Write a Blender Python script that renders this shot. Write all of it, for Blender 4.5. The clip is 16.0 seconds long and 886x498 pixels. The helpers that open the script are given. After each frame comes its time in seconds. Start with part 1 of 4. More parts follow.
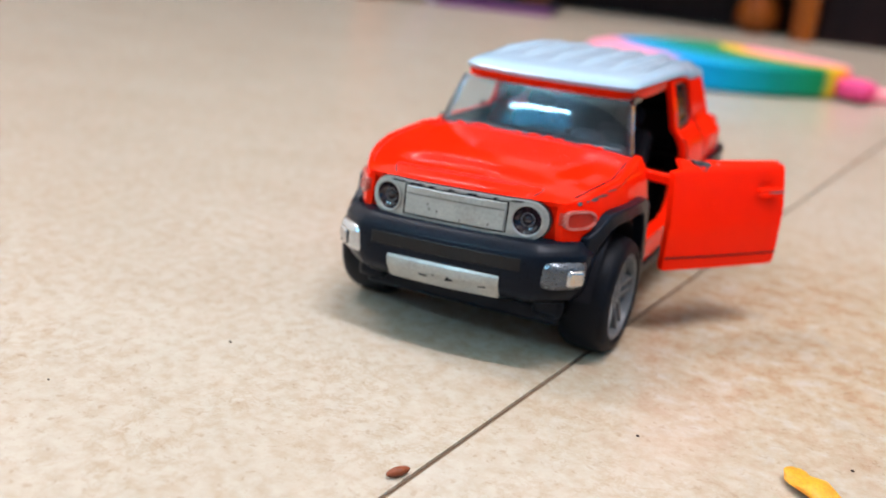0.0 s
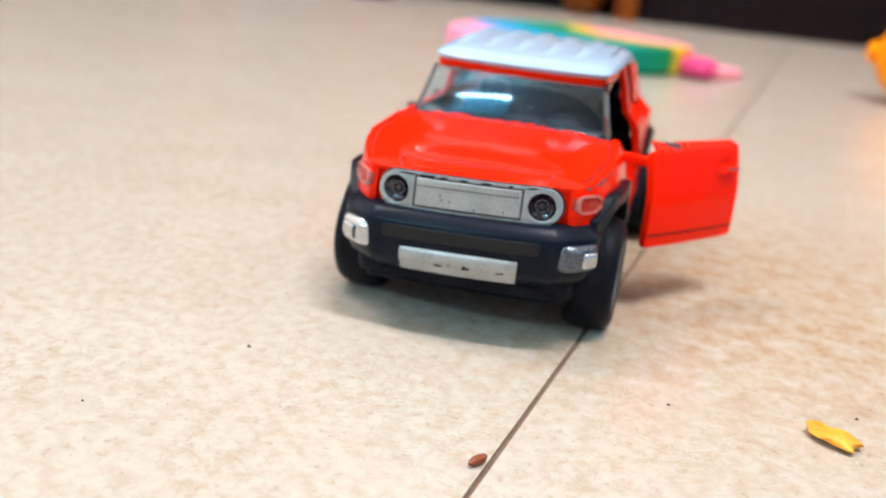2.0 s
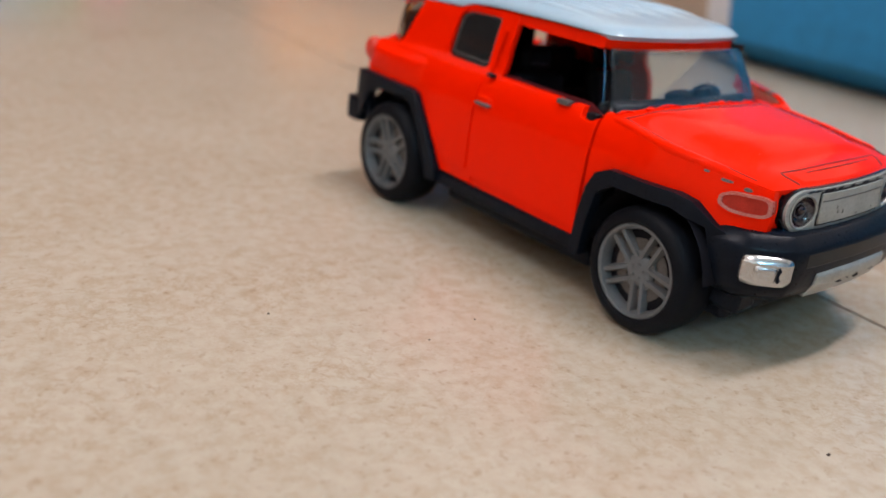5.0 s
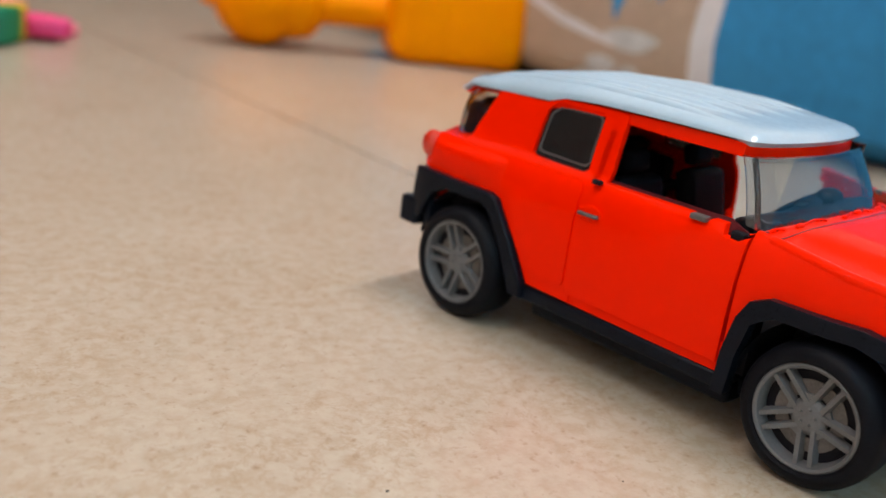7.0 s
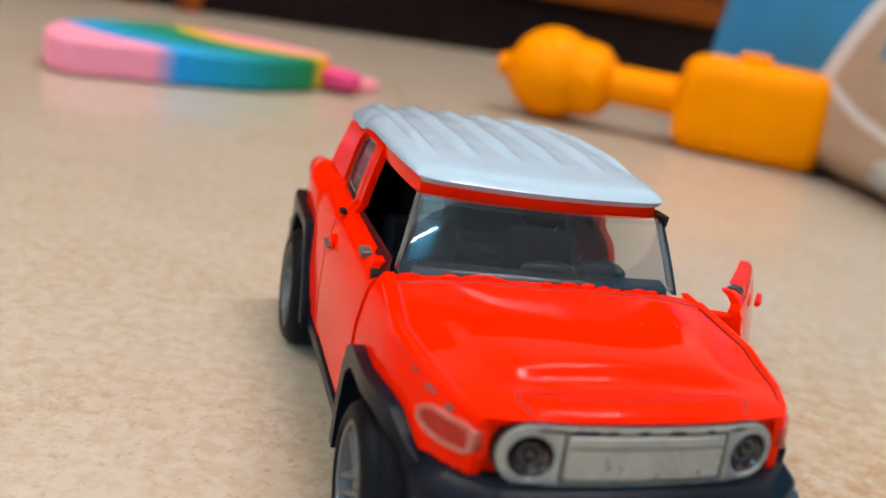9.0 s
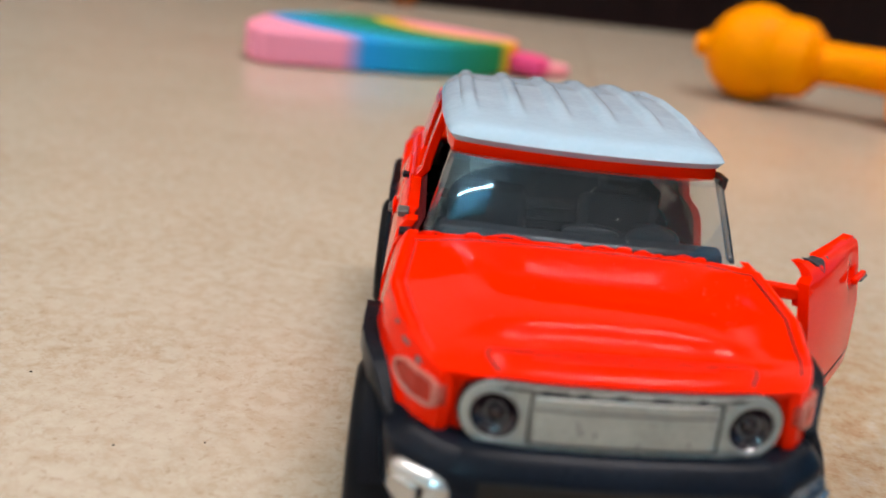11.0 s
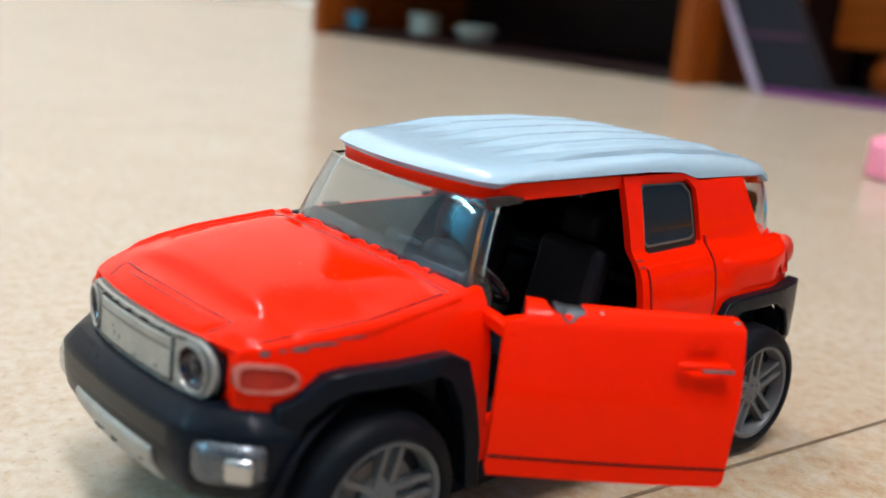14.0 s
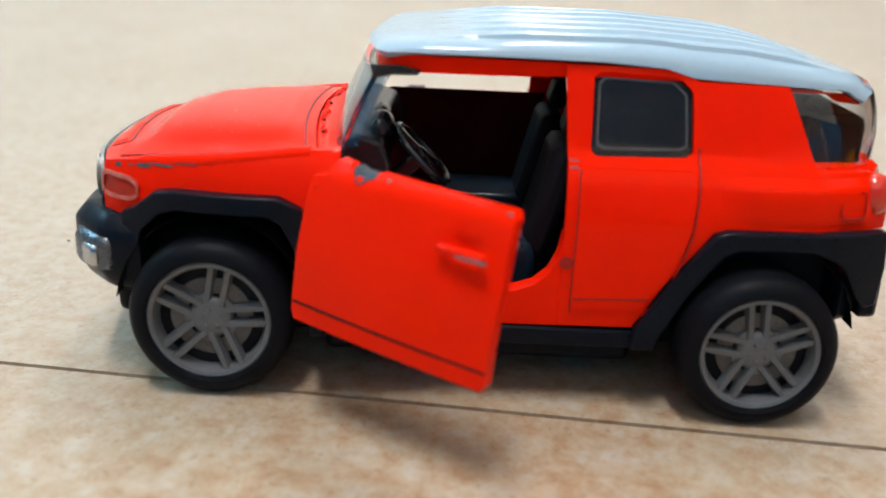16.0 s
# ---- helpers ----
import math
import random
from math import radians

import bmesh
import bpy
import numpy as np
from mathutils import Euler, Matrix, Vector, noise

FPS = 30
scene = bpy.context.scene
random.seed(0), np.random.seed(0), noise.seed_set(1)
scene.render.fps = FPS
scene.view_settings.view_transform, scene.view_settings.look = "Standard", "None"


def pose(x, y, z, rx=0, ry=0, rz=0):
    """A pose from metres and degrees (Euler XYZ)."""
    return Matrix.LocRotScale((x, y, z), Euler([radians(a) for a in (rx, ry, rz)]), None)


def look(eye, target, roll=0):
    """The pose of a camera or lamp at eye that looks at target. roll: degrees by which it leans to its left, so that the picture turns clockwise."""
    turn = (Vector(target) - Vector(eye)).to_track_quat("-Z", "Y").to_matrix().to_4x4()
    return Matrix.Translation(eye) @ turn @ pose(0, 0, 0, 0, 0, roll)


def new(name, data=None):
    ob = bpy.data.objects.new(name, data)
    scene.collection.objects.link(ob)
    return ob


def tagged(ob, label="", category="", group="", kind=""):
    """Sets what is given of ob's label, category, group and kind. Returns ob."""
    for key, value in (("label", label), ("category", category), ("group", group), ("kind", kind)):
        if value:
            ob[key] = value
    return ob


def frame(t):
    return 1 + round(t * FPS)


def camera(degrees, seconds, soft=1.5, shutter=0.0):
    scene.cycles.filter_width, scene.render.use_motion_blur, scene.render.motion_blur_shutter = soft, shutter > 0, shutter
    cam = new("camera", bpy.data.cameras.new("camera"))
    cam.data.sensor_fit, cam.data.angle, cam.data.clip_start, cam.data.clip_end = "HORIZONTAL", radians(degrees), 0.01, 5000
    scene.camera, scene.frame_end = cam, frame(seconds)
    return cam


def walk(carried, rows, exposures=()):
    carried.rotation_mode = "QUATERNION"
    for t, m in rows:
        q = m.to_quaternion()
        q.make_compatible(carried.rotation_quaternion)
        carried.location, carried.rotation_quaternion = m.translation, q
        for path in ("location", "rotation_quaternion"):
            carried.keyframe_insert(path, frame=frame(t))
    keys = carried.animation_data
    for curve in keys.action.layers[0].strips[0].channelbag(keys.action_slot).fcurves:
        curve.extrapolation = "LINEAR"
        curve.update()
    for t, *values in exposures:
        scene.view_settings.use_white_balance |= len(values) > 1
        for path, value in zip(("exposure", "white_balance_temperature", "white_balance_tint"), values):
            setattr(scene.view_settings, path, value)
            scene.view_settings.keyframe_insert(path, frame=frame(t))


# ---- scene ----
# ---------- camera ----------
cam = camera(49.5, 16.0, 1.6)
cam.data.dof.use_dof = True
cam.data.dof.focus_distance = 0.147
cam.data.dof.aperture_fstop = 16.0
PATH = [
    (0, (0.07082, -0.20416, 0.07393), (-0.7501, 1.5064, -0.5586), 5.53),
    (0.5, (0.06725, -0.2011, 0.07181), (-0.7189, 1.5312, -0.5454), 5.74),
    (1, (0.0709, -0.20626, 0.0752), (-0.7389, 1.5135, -0.5467), 5.42),
    (1.5, (0.06212, -0.20479, 0.0724), (-0.6668, 1.5492, -0.5537), 5.98),
    (2, (0.03796, -0.21919, 0.07273), (-0.4187, 1.6228, -0.5586), 6.04),
    (2.5, (0.00428, -0.22779, 0.07288), (-0.1869, 1.6641, -0.547), 6.55),
    (3, (-0.02436, -0.23335, 0.0731), (0.2436, 1.6426, -0.5664), 5.95),
    (3.5, (-0.06157, -0.22474, 0.07402), (0.475, 1.5712, -0.6237), 6.03),
    (4, (-0.09316, -0.20293, 0.07276), (0.7528, 1.4572, -0.654), 7.15),
    (4.5, (-0.12655, -0.16592, 0.07358), (0.9823, 1.3220, -0.6725), 7.39),
    (5, (-0.14992, -0.13284, 0.06912), (1.0437, 1.3058, -0.642), 6.86),
    (7.3, (-0.15725, -0.08794, 0.07085), (1.1921, 1.2629, -0.5244), 7.37),
    (7.5, (-0.14833, -0.0921, 0.07127), (1.136, 1.316, -0.5351), 7.26),
    (8, (-0.10864, -0.13152, 0.07313), (0.8899, 1.5198, -0.4522), 7.68),
    (8.2, (-0.09435, -0.13547, 0.07423), (0.8127, 1.5638, -0.4641), 8.74),
    (10.5, (-0.02299, -0.14647, 0.07383), (0.0789, 1.778, -0.4609), 6.65),
    (11, (-0.02334, -0.14341, 0.07288), (0.0515, 1.7546, -0.5533), 6.83),
    (11.5, (-0.00946, -0.1462, 0.07237), (-0.1615, 1.7732, -0.4687), 7.20),
    (12, (0.01242, -0.14453, 0.07285), (-0.4401, 1.7408, -0.4178), 6.01),
    (12.5, (0.04018, -0.13635, 0.07362), (-0.6896, 1.6638, -0.4025), 5.54),
    (13, (0.06774, -0.12546, 0.0738), (-0.9029, 1.5549, -0.41), 5.32),
    (13.5, (0.08732, -0.11657, 0.07331), (-1.0639, 1.4391, -0.4312), 5.03),
    (14, (0.10873, -0.09817, 0.07092), (-1.3675, 1.1451, -0.4534), 4.60),
    (14.5, (0.12261, -0.07811, 0.06996), (-1.5552, 0.8764, -0.4532), 3.92),
    (15, (0.13112, -0.05588, 0.06945), (-1.6813, 0.5276, -0.5426), 4.10),
    (15.2, (0.13375, -0.04570, 0.06731), (-1.7157, 0.3862, -0.5596), 3.73),
    (15.5, (0.14035, -0.03119, 0.06659), (-1.7241, 0.2555, -0.5980), 3.62),
    (15.6, (0.14322, -0.02682, 0.06619), (-1.7324, 0.1859, -0.5948), 3.52),
    (16, (0.14613, -0.00578, 0.06588), (-1.7339, 0.0017, -0.6164), 2.65),
]
EXPOSURES = [
    (0.0, 0.12, 6200, 15),
    (0.5, 0.32, 6150, 15),
    (1.0, 0.34, 6150, 15),
    (1.5, 0.34, 6150, 15),
    (2.5, 0.3, 6200, 13),
    (3.0, 0.18, 6300, 14),
    (3.5, -0.60, 6650, 17),
    (4.0, -0.70, 6650, 18),
    (5.0, -0.52, 6700, 19),
    (7.5, -0.44, 6950, 17),
    (8.0, -0.26, 6950, 16),
    (10.5, -0.28, 6850, 15),
    (11.0, -0.33, 6900, 15),
    (12.0, -0.24, 6550, 13),
    (12.5, -0.14, 6200, 9),
    (13.5, 0.0, 6220, 7),
    (14.0, -0.10, 6400, 10),
    (15.0, -0.28, 6430, 12),
    (16.0, -0.18, 6380, 10),
]
walk(cam, [(t, look(eye, target, roll)) for t, eye, target, roll in PATH], EXPOSURES)

# ---------- light ----------
world = bpy.data.worlds.new("world")
scene.world = world
world.use_nodes = True
world.node_tree.nodes["Background"].inputs[0].default_value = (0.9, 0.85, 0.8, 1)
world.node_tree.nodes["Background"].inputs[1].default_value = 0.05


def area_lamp(name, place, target, w, h, watts, colour):
    d = bpy.data.lights.new(name, "AREA")
    d.shape, d.size, d.size_y, d.energy, d.color = "RECTANGLE", w, h, watts, colour
    o = new(name, d)
    o.matrix_world = look(place, target)
    return o


BATTENS = ((-1.5, 0.22, -12, 34), (0.62, -0.28, 8, 57))
TUBE = (-1.125, -2.44, 2.02)
for x, y, turn, watts in BATTENS:
    area_lamp("ceiling_lamp_light", (x, y, 2.585), (x, y, 0), 1.2, 0.2, watts, (1.0, 0.975, 1.0)).matrix_world = pose(x, y, 2.585, 0, 0, turn)


# ---------- materials ----------
def nodes_of(m):
    return m.node_tree.nodes, m.node_tree.links


def mat(name, colour, rough=0.5, metal=0.0, vary=0.12, scale=60.0, bump=0.0, bump_scale=400.0, coat=0.0, trans=0.0, ior=1.45, spec=0.5, colour2=None, emit=0.0, rvar=0.08):
    """A principled surface whose colour wanders at two scales, with fine relief."""
    m = bpy.data.materials.new(name)
    m.use_nodes = True
    n, l = nodes_of(m)
    p = n["Principled BSDF"]
    p.inputs["Roughness"].default_value = rough
    p.inputs["Metallic"].default_value = metal
    p.inputs["Coat Weight"].default_value = coat
    p.inputs["Coat Roughness"].default_value = 0.06
    p.inputs["Transmission Weight"].default_value = trans
    p.inputs["IOR"].default_value = ior
    p.inputs["Specular IOR Level"].default_value = spec
    tc = n.new("ShaderNodeTexCoord")
    if vary > 0:
        a, b = n.new("ShaderNodeTexNoise"), n.new("ShaderNodeTexNoise")
        a.inputs["Scale"].default_value, b.inputs["Scale"].default_value = scale, scale * 9
        a.inputs["Detail"].default_value = b.inputs["Detail"].default_value = 4
        add = n.new("ShaderNodeMath")
        add.operation = "MULTIPLY_ADD"
        add.inputs[1].default_value = 0.5
        mul = n.new("ShaderNodeMath")
        mul.operation = "MULTIPLY"
        mul.inputs[1].default_value = 0.5
        l.new(tc.outputs["Object"], a.inputs["Vector"])
        l.new(tc.outputs["Object"], b.inputs["Vector"])
        l.new(b.outputs["Fac"], mul.inputs[0])
        l.new(a.outputs["Fac"], add.inputs[0])
        l.new(mul.outputs[0], add.inputs[2])
        r = n.new("ShaderNodeValToRGB")
        dark = colour2 or tuple(c * (1 - vary * 2) for c in colour)
        r.color_ramp.elements[0].position, r.color_ramp.elements[1].position = 0.32, 0.62
        r.color_ramp.elements[0].color = (*dark, 1)
        r.color_ramp.elements[1].color = (*colour, 1)
        l.new(add.outputs[0], r.inputs["Fac"])
        l.new(r.outputs["Color"], p.inputs["Base Color"])
        rr = n.new("ShaderNodeMapRange")
        rr.inputs["To Min"].default_value, rr.inputs["To Max"].default_value = max(rough - rvar, 0.02), min(rough + rvar, 1)
        l.new(b.outputs["Fac"], rr.inputs["Value"])
        l.new(rr.outputs[0], p.inputs["Roughness"])
    else:
        p.inputs["Base Color"].default_value = (*colour, 1)
    if bump > 0:
        c = n.new("ShaderNodeTexNoise")
        c.inputs["Scale"].default_value, c.inputs["Detail"].default_value = bump_scale, 5
        l.new(tc.outputs["Object"], c.inputs["Vector"])
        k = n.new("ShaderNodeBump")
        k.inputs["Strength"].default_value, k.inputs["Distance"].default_value = bump, 0.0006
        l.new(c.outputs["Fac"], k.inputs["Height"])
        l.new(k.outputs["Normal"], p.inputs["Normal"])
    if emit > 0:
        p.inputs["Emission Color"].default_value = (*colour, 1)
        p.inputs["Emission Strength"].default_value = emit
    return m


def wood(name, light, dark, scale=14.0, rough=0.42, axis="Z"):
    m = mat(name, light, rough, vary=0, spec=0.15)
    n, l = nodes_of(m)
    p = n["Principled BSDF"]
    tc, mp, w, mix = (n.new("ShaderNode" + k) for k in ("TexCoord", "Mapping", "TexNoise", "ValToRGB"))
    mp.inputs["Scale"].default_value = {"Z": (9, 9, 0.7), "X": (0.7, 9, 9)}[axis]
    w.inputs["Scale"].default_value, w.inputs["Detail"].default_value, w.inputs["Distortion"].default_value = scale, 6, 0.6
    l.new(tc.outputs["Object"], mp.inputs["Vector"])
    l.new(mp.outputs["Vector"], w.inputs["Vector"])
    mix.color_ramp.elements[0].position, mix.color_ramp.elements[1].position = 0.3, 0.7
    mix.color_ramp.elements[0].color, mix.color_ramp.elements[1].color = (*dark, 1), (*light, 1)
    l.new(w.outputs["Fac"], mix.inputs["Fac"])
    l.new(mix.outputs["Color"], p.inputs["Base Color"])
    return m


def floor_stuff():
    """Cream floor tile, mottled with small tan flecks and wider stains, half glossy."""
    m = mat("cream_floor_tile", (0.6, 0.5, 0.4), 0.34, vary=0)
    n, l = nodes_of(m)
    p = n["Principled BSDF"]
    tc = n.new("ShaderNodeTexCoord")

    def noise_at(scale, detail, rough=0.6, warp=0.0):
        k = n.new("ShaderNodeTexNoise")
        k.inputs["Scale"].default_value, k.inputs["Detail"].default_value = scale, detail
        k.inputs["Roughness"].default_value, k.inputs["Distortion"].default_value = rough, warp
        l.new(tc.outputs["Object"], k.inputs["Vector"])
        return k.outputs["Fac"]

    def ramp(src, *stops):
        r = n.new("ShaderNodeValToRGB")
        e = r.color_ramp.elements
        while len(e) < len(stops):
            e.new(0.5)
        for x, (pos, c) in zip(e, stops):
            x.position, x.color = pos, (*c, 1)
        l.new(src, r.inputs["Fac"])
        return r.outputs["Color"]

    def blend(kind, fac, a, b):
        x = n.new("ShaderNodeMix")
        x.data_type, x.blend_type = "RGBA", kind
        if isinstance(fac, float):
            x.inputs["Factor"].default_value = fac
        else:
            l.new(fac, x.inputs["Factor"])
        l.new(a, x.inputs["A"])
        l.new(b, x.inputs["B"])
        return x.outputs["Result"]

    broad = ramp(noise_at(16, 4), (0.3, (0.464, 0.390, 0.302)), (0.7, (0.498, 0.429, 0.342)))
    mott = ramp(noise_at(330, 4, 0.62, 0.15), (0.36, (0.80, 0.69, 0.57)), (0.47, (0.92, 0.88, 0.83)), (0.60, (1.04, 1.05, 1.07)))
    fleck = ramp(noise_at(560, 3, 0.6, 0.3), (0.32, (0.56, 0.41, 0.29)), (0.40, (1, 1, 1)))
    stain = ramp(noise_at(45, 6, 0.7, 1.0), (0.28, (0.82, 0.70, 0.56)), (0.42, (1, 1, 1)))
    c = blend("MULTIPLY", 0.42, broad, mott)
    c = blend("MULTIPLY", 0.34, c, fleck)
    c = blend("MULTIPLY", 0.22, c, stain)
    # thin broken brown veins between lighter islands
    off, size = n.new("ShaderNodeMath"), n.new("ShaderNodeMath")
    off.operation, size.operation = "SUBTRACT", "ABSOLUTE"
    off.inputs[1].default_value = 0.5
    l.new(noise_at(150, 6, 0.72, 0.4), off.inputs[0])
    l.new(off.outputs[0], size.inputs[0])
    vein = ramp(size.outputs[0], (0.0, (0.70, 0.56, 0.42)), (0.012, (0.84, 0.75, 0.64)), (0.04, (1, 1, 1)))
    patch = n.new("ShaderNodeMapRange")
    patch.inputs["From Min"].default_value, patch.inputs["From Max"].default_value = 0.42, 0.62
    patch.inputs["To Min"].default_value, patch.inputs["To Max"].default_value = 0.08, 0.42
    l.new(noise_at(38, 3), patch.inputs["Value"])
    c = blend("MULTIPLY", patch.outputs[0], c, vein)
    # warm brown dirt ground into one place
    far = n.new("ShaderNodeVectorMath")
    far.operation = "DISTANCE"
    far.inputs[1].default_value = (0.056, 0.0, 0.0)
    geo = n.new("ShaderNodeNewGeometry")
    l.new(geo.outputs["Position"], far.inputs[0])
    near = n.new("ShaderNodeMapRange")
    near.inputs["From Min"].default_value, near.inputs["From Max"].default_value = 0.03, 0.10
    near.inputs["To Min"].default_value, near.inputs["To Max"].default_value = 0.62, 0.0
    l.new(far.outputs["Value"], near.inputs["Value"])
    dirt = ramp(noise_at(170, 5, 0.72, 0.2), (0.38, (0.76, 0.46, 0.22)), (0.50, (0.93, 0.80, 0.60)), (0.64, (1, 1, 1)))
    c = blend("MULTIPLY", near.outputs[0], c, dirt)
    l.new(c, p.inputs["Base Color"])
    r = n.new("ShaderNodeMapRange")
    r.inputs["To Min"].default_value, r.inputs["To Max"].default_value = 0.15, 0.30
    l.new(noise_at(120, 4), r.inputs["Value"])
    l.new(r.outputs[0], p.inputs["Roughness"])
    k = n.new("ShaderNodeBump")
    k.inputs["Strength"].default_value, k.inputs["Distance"].default_value = 0.12, 0.0003
    l.new(noise_at(420, 5), k.inputs["Height"])
    l.new(k.outputs["Normal"], p.inputs["Normal"])
    return m


FLOOR = floor_stuff()
GROUT = mat("dark_floor_joint", (0.20, 0.125, 0.075), 0.9, vary=0.2, scale=300)
WALL = mat("cream_wall_paint", (0.89, 0.84, 0.77), 0.75, vary=0.04, scale=3, bump=0.2, bump_scale=60)
CEIL = mat("white_ceiling_paint", (0.87, 0.86, 0.83), 0.85, vary=0.03, scale=3, bump=0.15, bump_scale=60)
RED = mat("red_car_paint", (1.0, 0.0145, 0.0004), 0.07, vary=0.02, scale=25, coat=0.13, spec=0.05, rvar=0.015, bump=0.03, bump_scale=170)
p = RED.node_tree.nodes["Principled BSDF"]
p.inputs["Specular Tint"].default_value = (1.0, 0.50, 0.25, 1)
# the lacquer is a little wavy
p.inputs["Coat Roughness"].default_value = 0.10
RED.node_tree.links.new(p.inputs["Normal"].links[0].from_socket, p.inputs["Coat Normal"])
SHUT = mat("dark_red_seam", (0.42, 0.007, 0.002), 0.5, vary=0.1, scale=300)
SEAM = mat("deep_red_groove", (0.17, 0.004, 0.002), 0.5, vary=0.1, scale=300)
WHITE = mat("white_roof_plastic", (0.385, 0.53, 0.635), 0.15, vary=0.03, scale=120, bump=0.06, bump_scale=500)
BLACK = mat("black_plastic", (0.006, 0.009, 0.0155), 0.30, vary=0.2, scale=200, bump=0.06, bump_scale=900, spec=0.12)
GLOSS = mat("glossy_black_plating", (0.008, 0.010, 0.013), 0.12, vary=0.2, scale=300, spec=0.6)
# black plastic, lightened by the floor's reflection put into its colour
PLATE = mat("black_plastic_floor_sheen", (0.012, 0.011, 0.011), 0.38, vary=0.25, scale=250, spec=0.3)
DARK = mat("dark_interior_plastic", (0.0100, 0.0098, 0.0135), 0.6, spec=0.12, vary=0.15, scale=200)
RUBBER = mat("black_rubber", (0.0055, 0.0065, 0.0095), 0.5, vary=0.2, scale=250, bump=0.06, bump_scale=900, spec=0.12)
RIM = mat("grey_rim_plastic", (0.135, 0.14, 0.145), 0.42, metal=0.15, vary=0.12, scale=300)
SILVER = mat("silver_paint", (0.44, 0.44, 0.41), 0.34, metal=0.45, vary=0.16, scale=220, bump=0.15, bump_scale=900)
CHROME = mat("chrome_plating", (0.55, 0.56, 0.57), 0.2, metal=0.95, vary=0.1, scale=260)
DULLCHROME = mat("dull_dark_chrome", (0.13, 0.145, 0.165), 0.28, metal=0.8, vary=0.15, scale=260)
CHIP = mat("bare_grey_metal", (0.15, 0.14, 0.135), 0.5, metal=0.4, vary=0.25, scale=900)
CLEAR = mat("clear_plastic", (0.86, 0.88, 0.90), 0.03, vary=0, trans=1.0, ior=1.45)
STEEL = mat("dark_bare_steel", (0.05, 0.06, 0.07), 0.45, metal=0.6, vary=0.25, scale=500)
GLASS = mat("hazy_clear_plastic", (0.60, 0.66, 0.70), 0.03, vary=0, trans=1.0, ior=1.62)
# scuffs and dust on the clear plastic
n, l = nodes_of(GLASS)
tc, sc, rp = n.new("ShaderNodeTexCoord"), n.new("ShaderNodeTexNoise"), n.new("ShaderNodeMapRange")
sc.inputs["Scale"].default_value, sc.inputs["Detail"].default_value, sc.inputs["Distortion"].default_value = 330, 6, 1.5
rp.inputs["From Min"].default_value, rp.inputs["From Max"].default_value = 0.66, 0.78
rp.inputs["To Min"].default_value, rp.inputs["To Max"].default_value = 0.025, 0.45
l.new(tc.outputs["Object"], sc.inputs["Vector"])
l.new(sc.outputs["Fac"], rp.inputs["Value"])
l.new(rp.outputs[0], n["Principled BSDF"].inputs["Roughness"])
DASH = mat("glossy_dark_plastic", (0.017, 0.020, 0.026), 0.24, vary=0.2, scale=300, spec=0.5)
SEAT = mat("dark_blue_seat_plastic", (0.009, 0.024, 0.042), 0.3, vary=0.2, scale=200)
SMOKE = mat("smoked_plastic", (0.07, 0.065, 0.065), 0.08, vary=0, trans=0.75, ior=1.36)
LENS = mat("clear_lamp_plastic", (0.50, 0.030, 0.016), 0.16, vary=0.15, scale=500, spec=0.2)
BEZEL = mat("pale_clear_plastic_edge", (0.54, 0.21, 0.17), 0.20, vary=0.2, scale=400, colour2=(0.50, 0.05, 0.03), spec=0.3)
LAMPGLASS = mat("dark_purple_lamp_lens", (0.028, 0.012, 0.02), 0.10, vary=0.2, scale=400, coat=0.5)
WINDOWRIM = mat("dull_pale_plastic", (0.12, 0.11, 0.105), 0.22, vary=0.2, scale=300)
MAROON = mat("dark_maroon_trim", (0.085, 0.004, 0.006), 0.55, vary=0.15, scale=200, spec=0.15)
TAIL = mat("red_tail_lens", (0.7, 0.03, 0.01), 0.15, vary=0.05, coat=0.5)
ORANGE = mat("orange_toy_plastic", (1.0, 0.285, 0.0008), 0.36, spec=0.05, vary=0.04, scale=40, bump=0.04, bump_scale=200)
WOOD = wood("orange_brown_wood", (0.25, 0.056, 0.004), (0.14, 0.028, 0.003))
WOODX = wood("orange_brown_wood_long", (0.26, 0.059, 0.004), (0.15, 0.031, 0.003), axis="X")
# wood of recesses and bases, with the shade there put into its colour
SHADEWOOD = wood("shaded_brown_wood", (0.021, 0.0085, 0.0085), (0.012, 0.005, 0.0055))
NAVY = mat("navy_fabric", (0.003, 0.003, 0.010), 0.85, vary=0.2, scale=80, bump=0.3, bump_scale=500)
LILAC = mat("lilac_trim", (0.30, 0.24, 0.32), 0.55, vary=0.08, scale=80)
MAGENTA = mat("purple_trim", (0.16, 0.02, 0.15), 0.5, vary=0.1, scale=80)
DARKTRIM = mat("dark_plum_trim", (0.05, 0.008, 0.04), 0.6, vary=0.1, scale=80)
PALE = mat("pale_plastic", (0.45, 0.47, 0.42), 0.5, vary=0.06, scale=60)
TEAL = mat("teal_plastic", (0.04, 0.19, 0.28), 0.5, vary=0.06, scale=60)
PUFF = mat("golden_puffed_snack", (0.90, 0.40, 0.02), 0.5, vary=0.22, scale=250, bump=0.3, bump_scale=700)
PUFF.node_tree.nodes["Principled BSDF"].inputs["Subsurface Weight"].default_value = 0.6
PUFF.node_tree.nodes["Principled BSDF"].inputs["Subsurface Scale"].default_value = 0.0015
SEED = mat("brown_seed_husk", (0.26, 0.055, 0.012), 0.45, vary=0.2, scale=900, bump=0.3, bump_scale=2000)
CRUMB = mat("dark_crumb", (0.03, 0.018, 0.012), 0.8, vary=0.2, scale=900)
GLOW_WARM = mat("lit_lamp_diffuser", (1.0, 0.9, 0.76), 0.5, vary=0, emit=6.0)
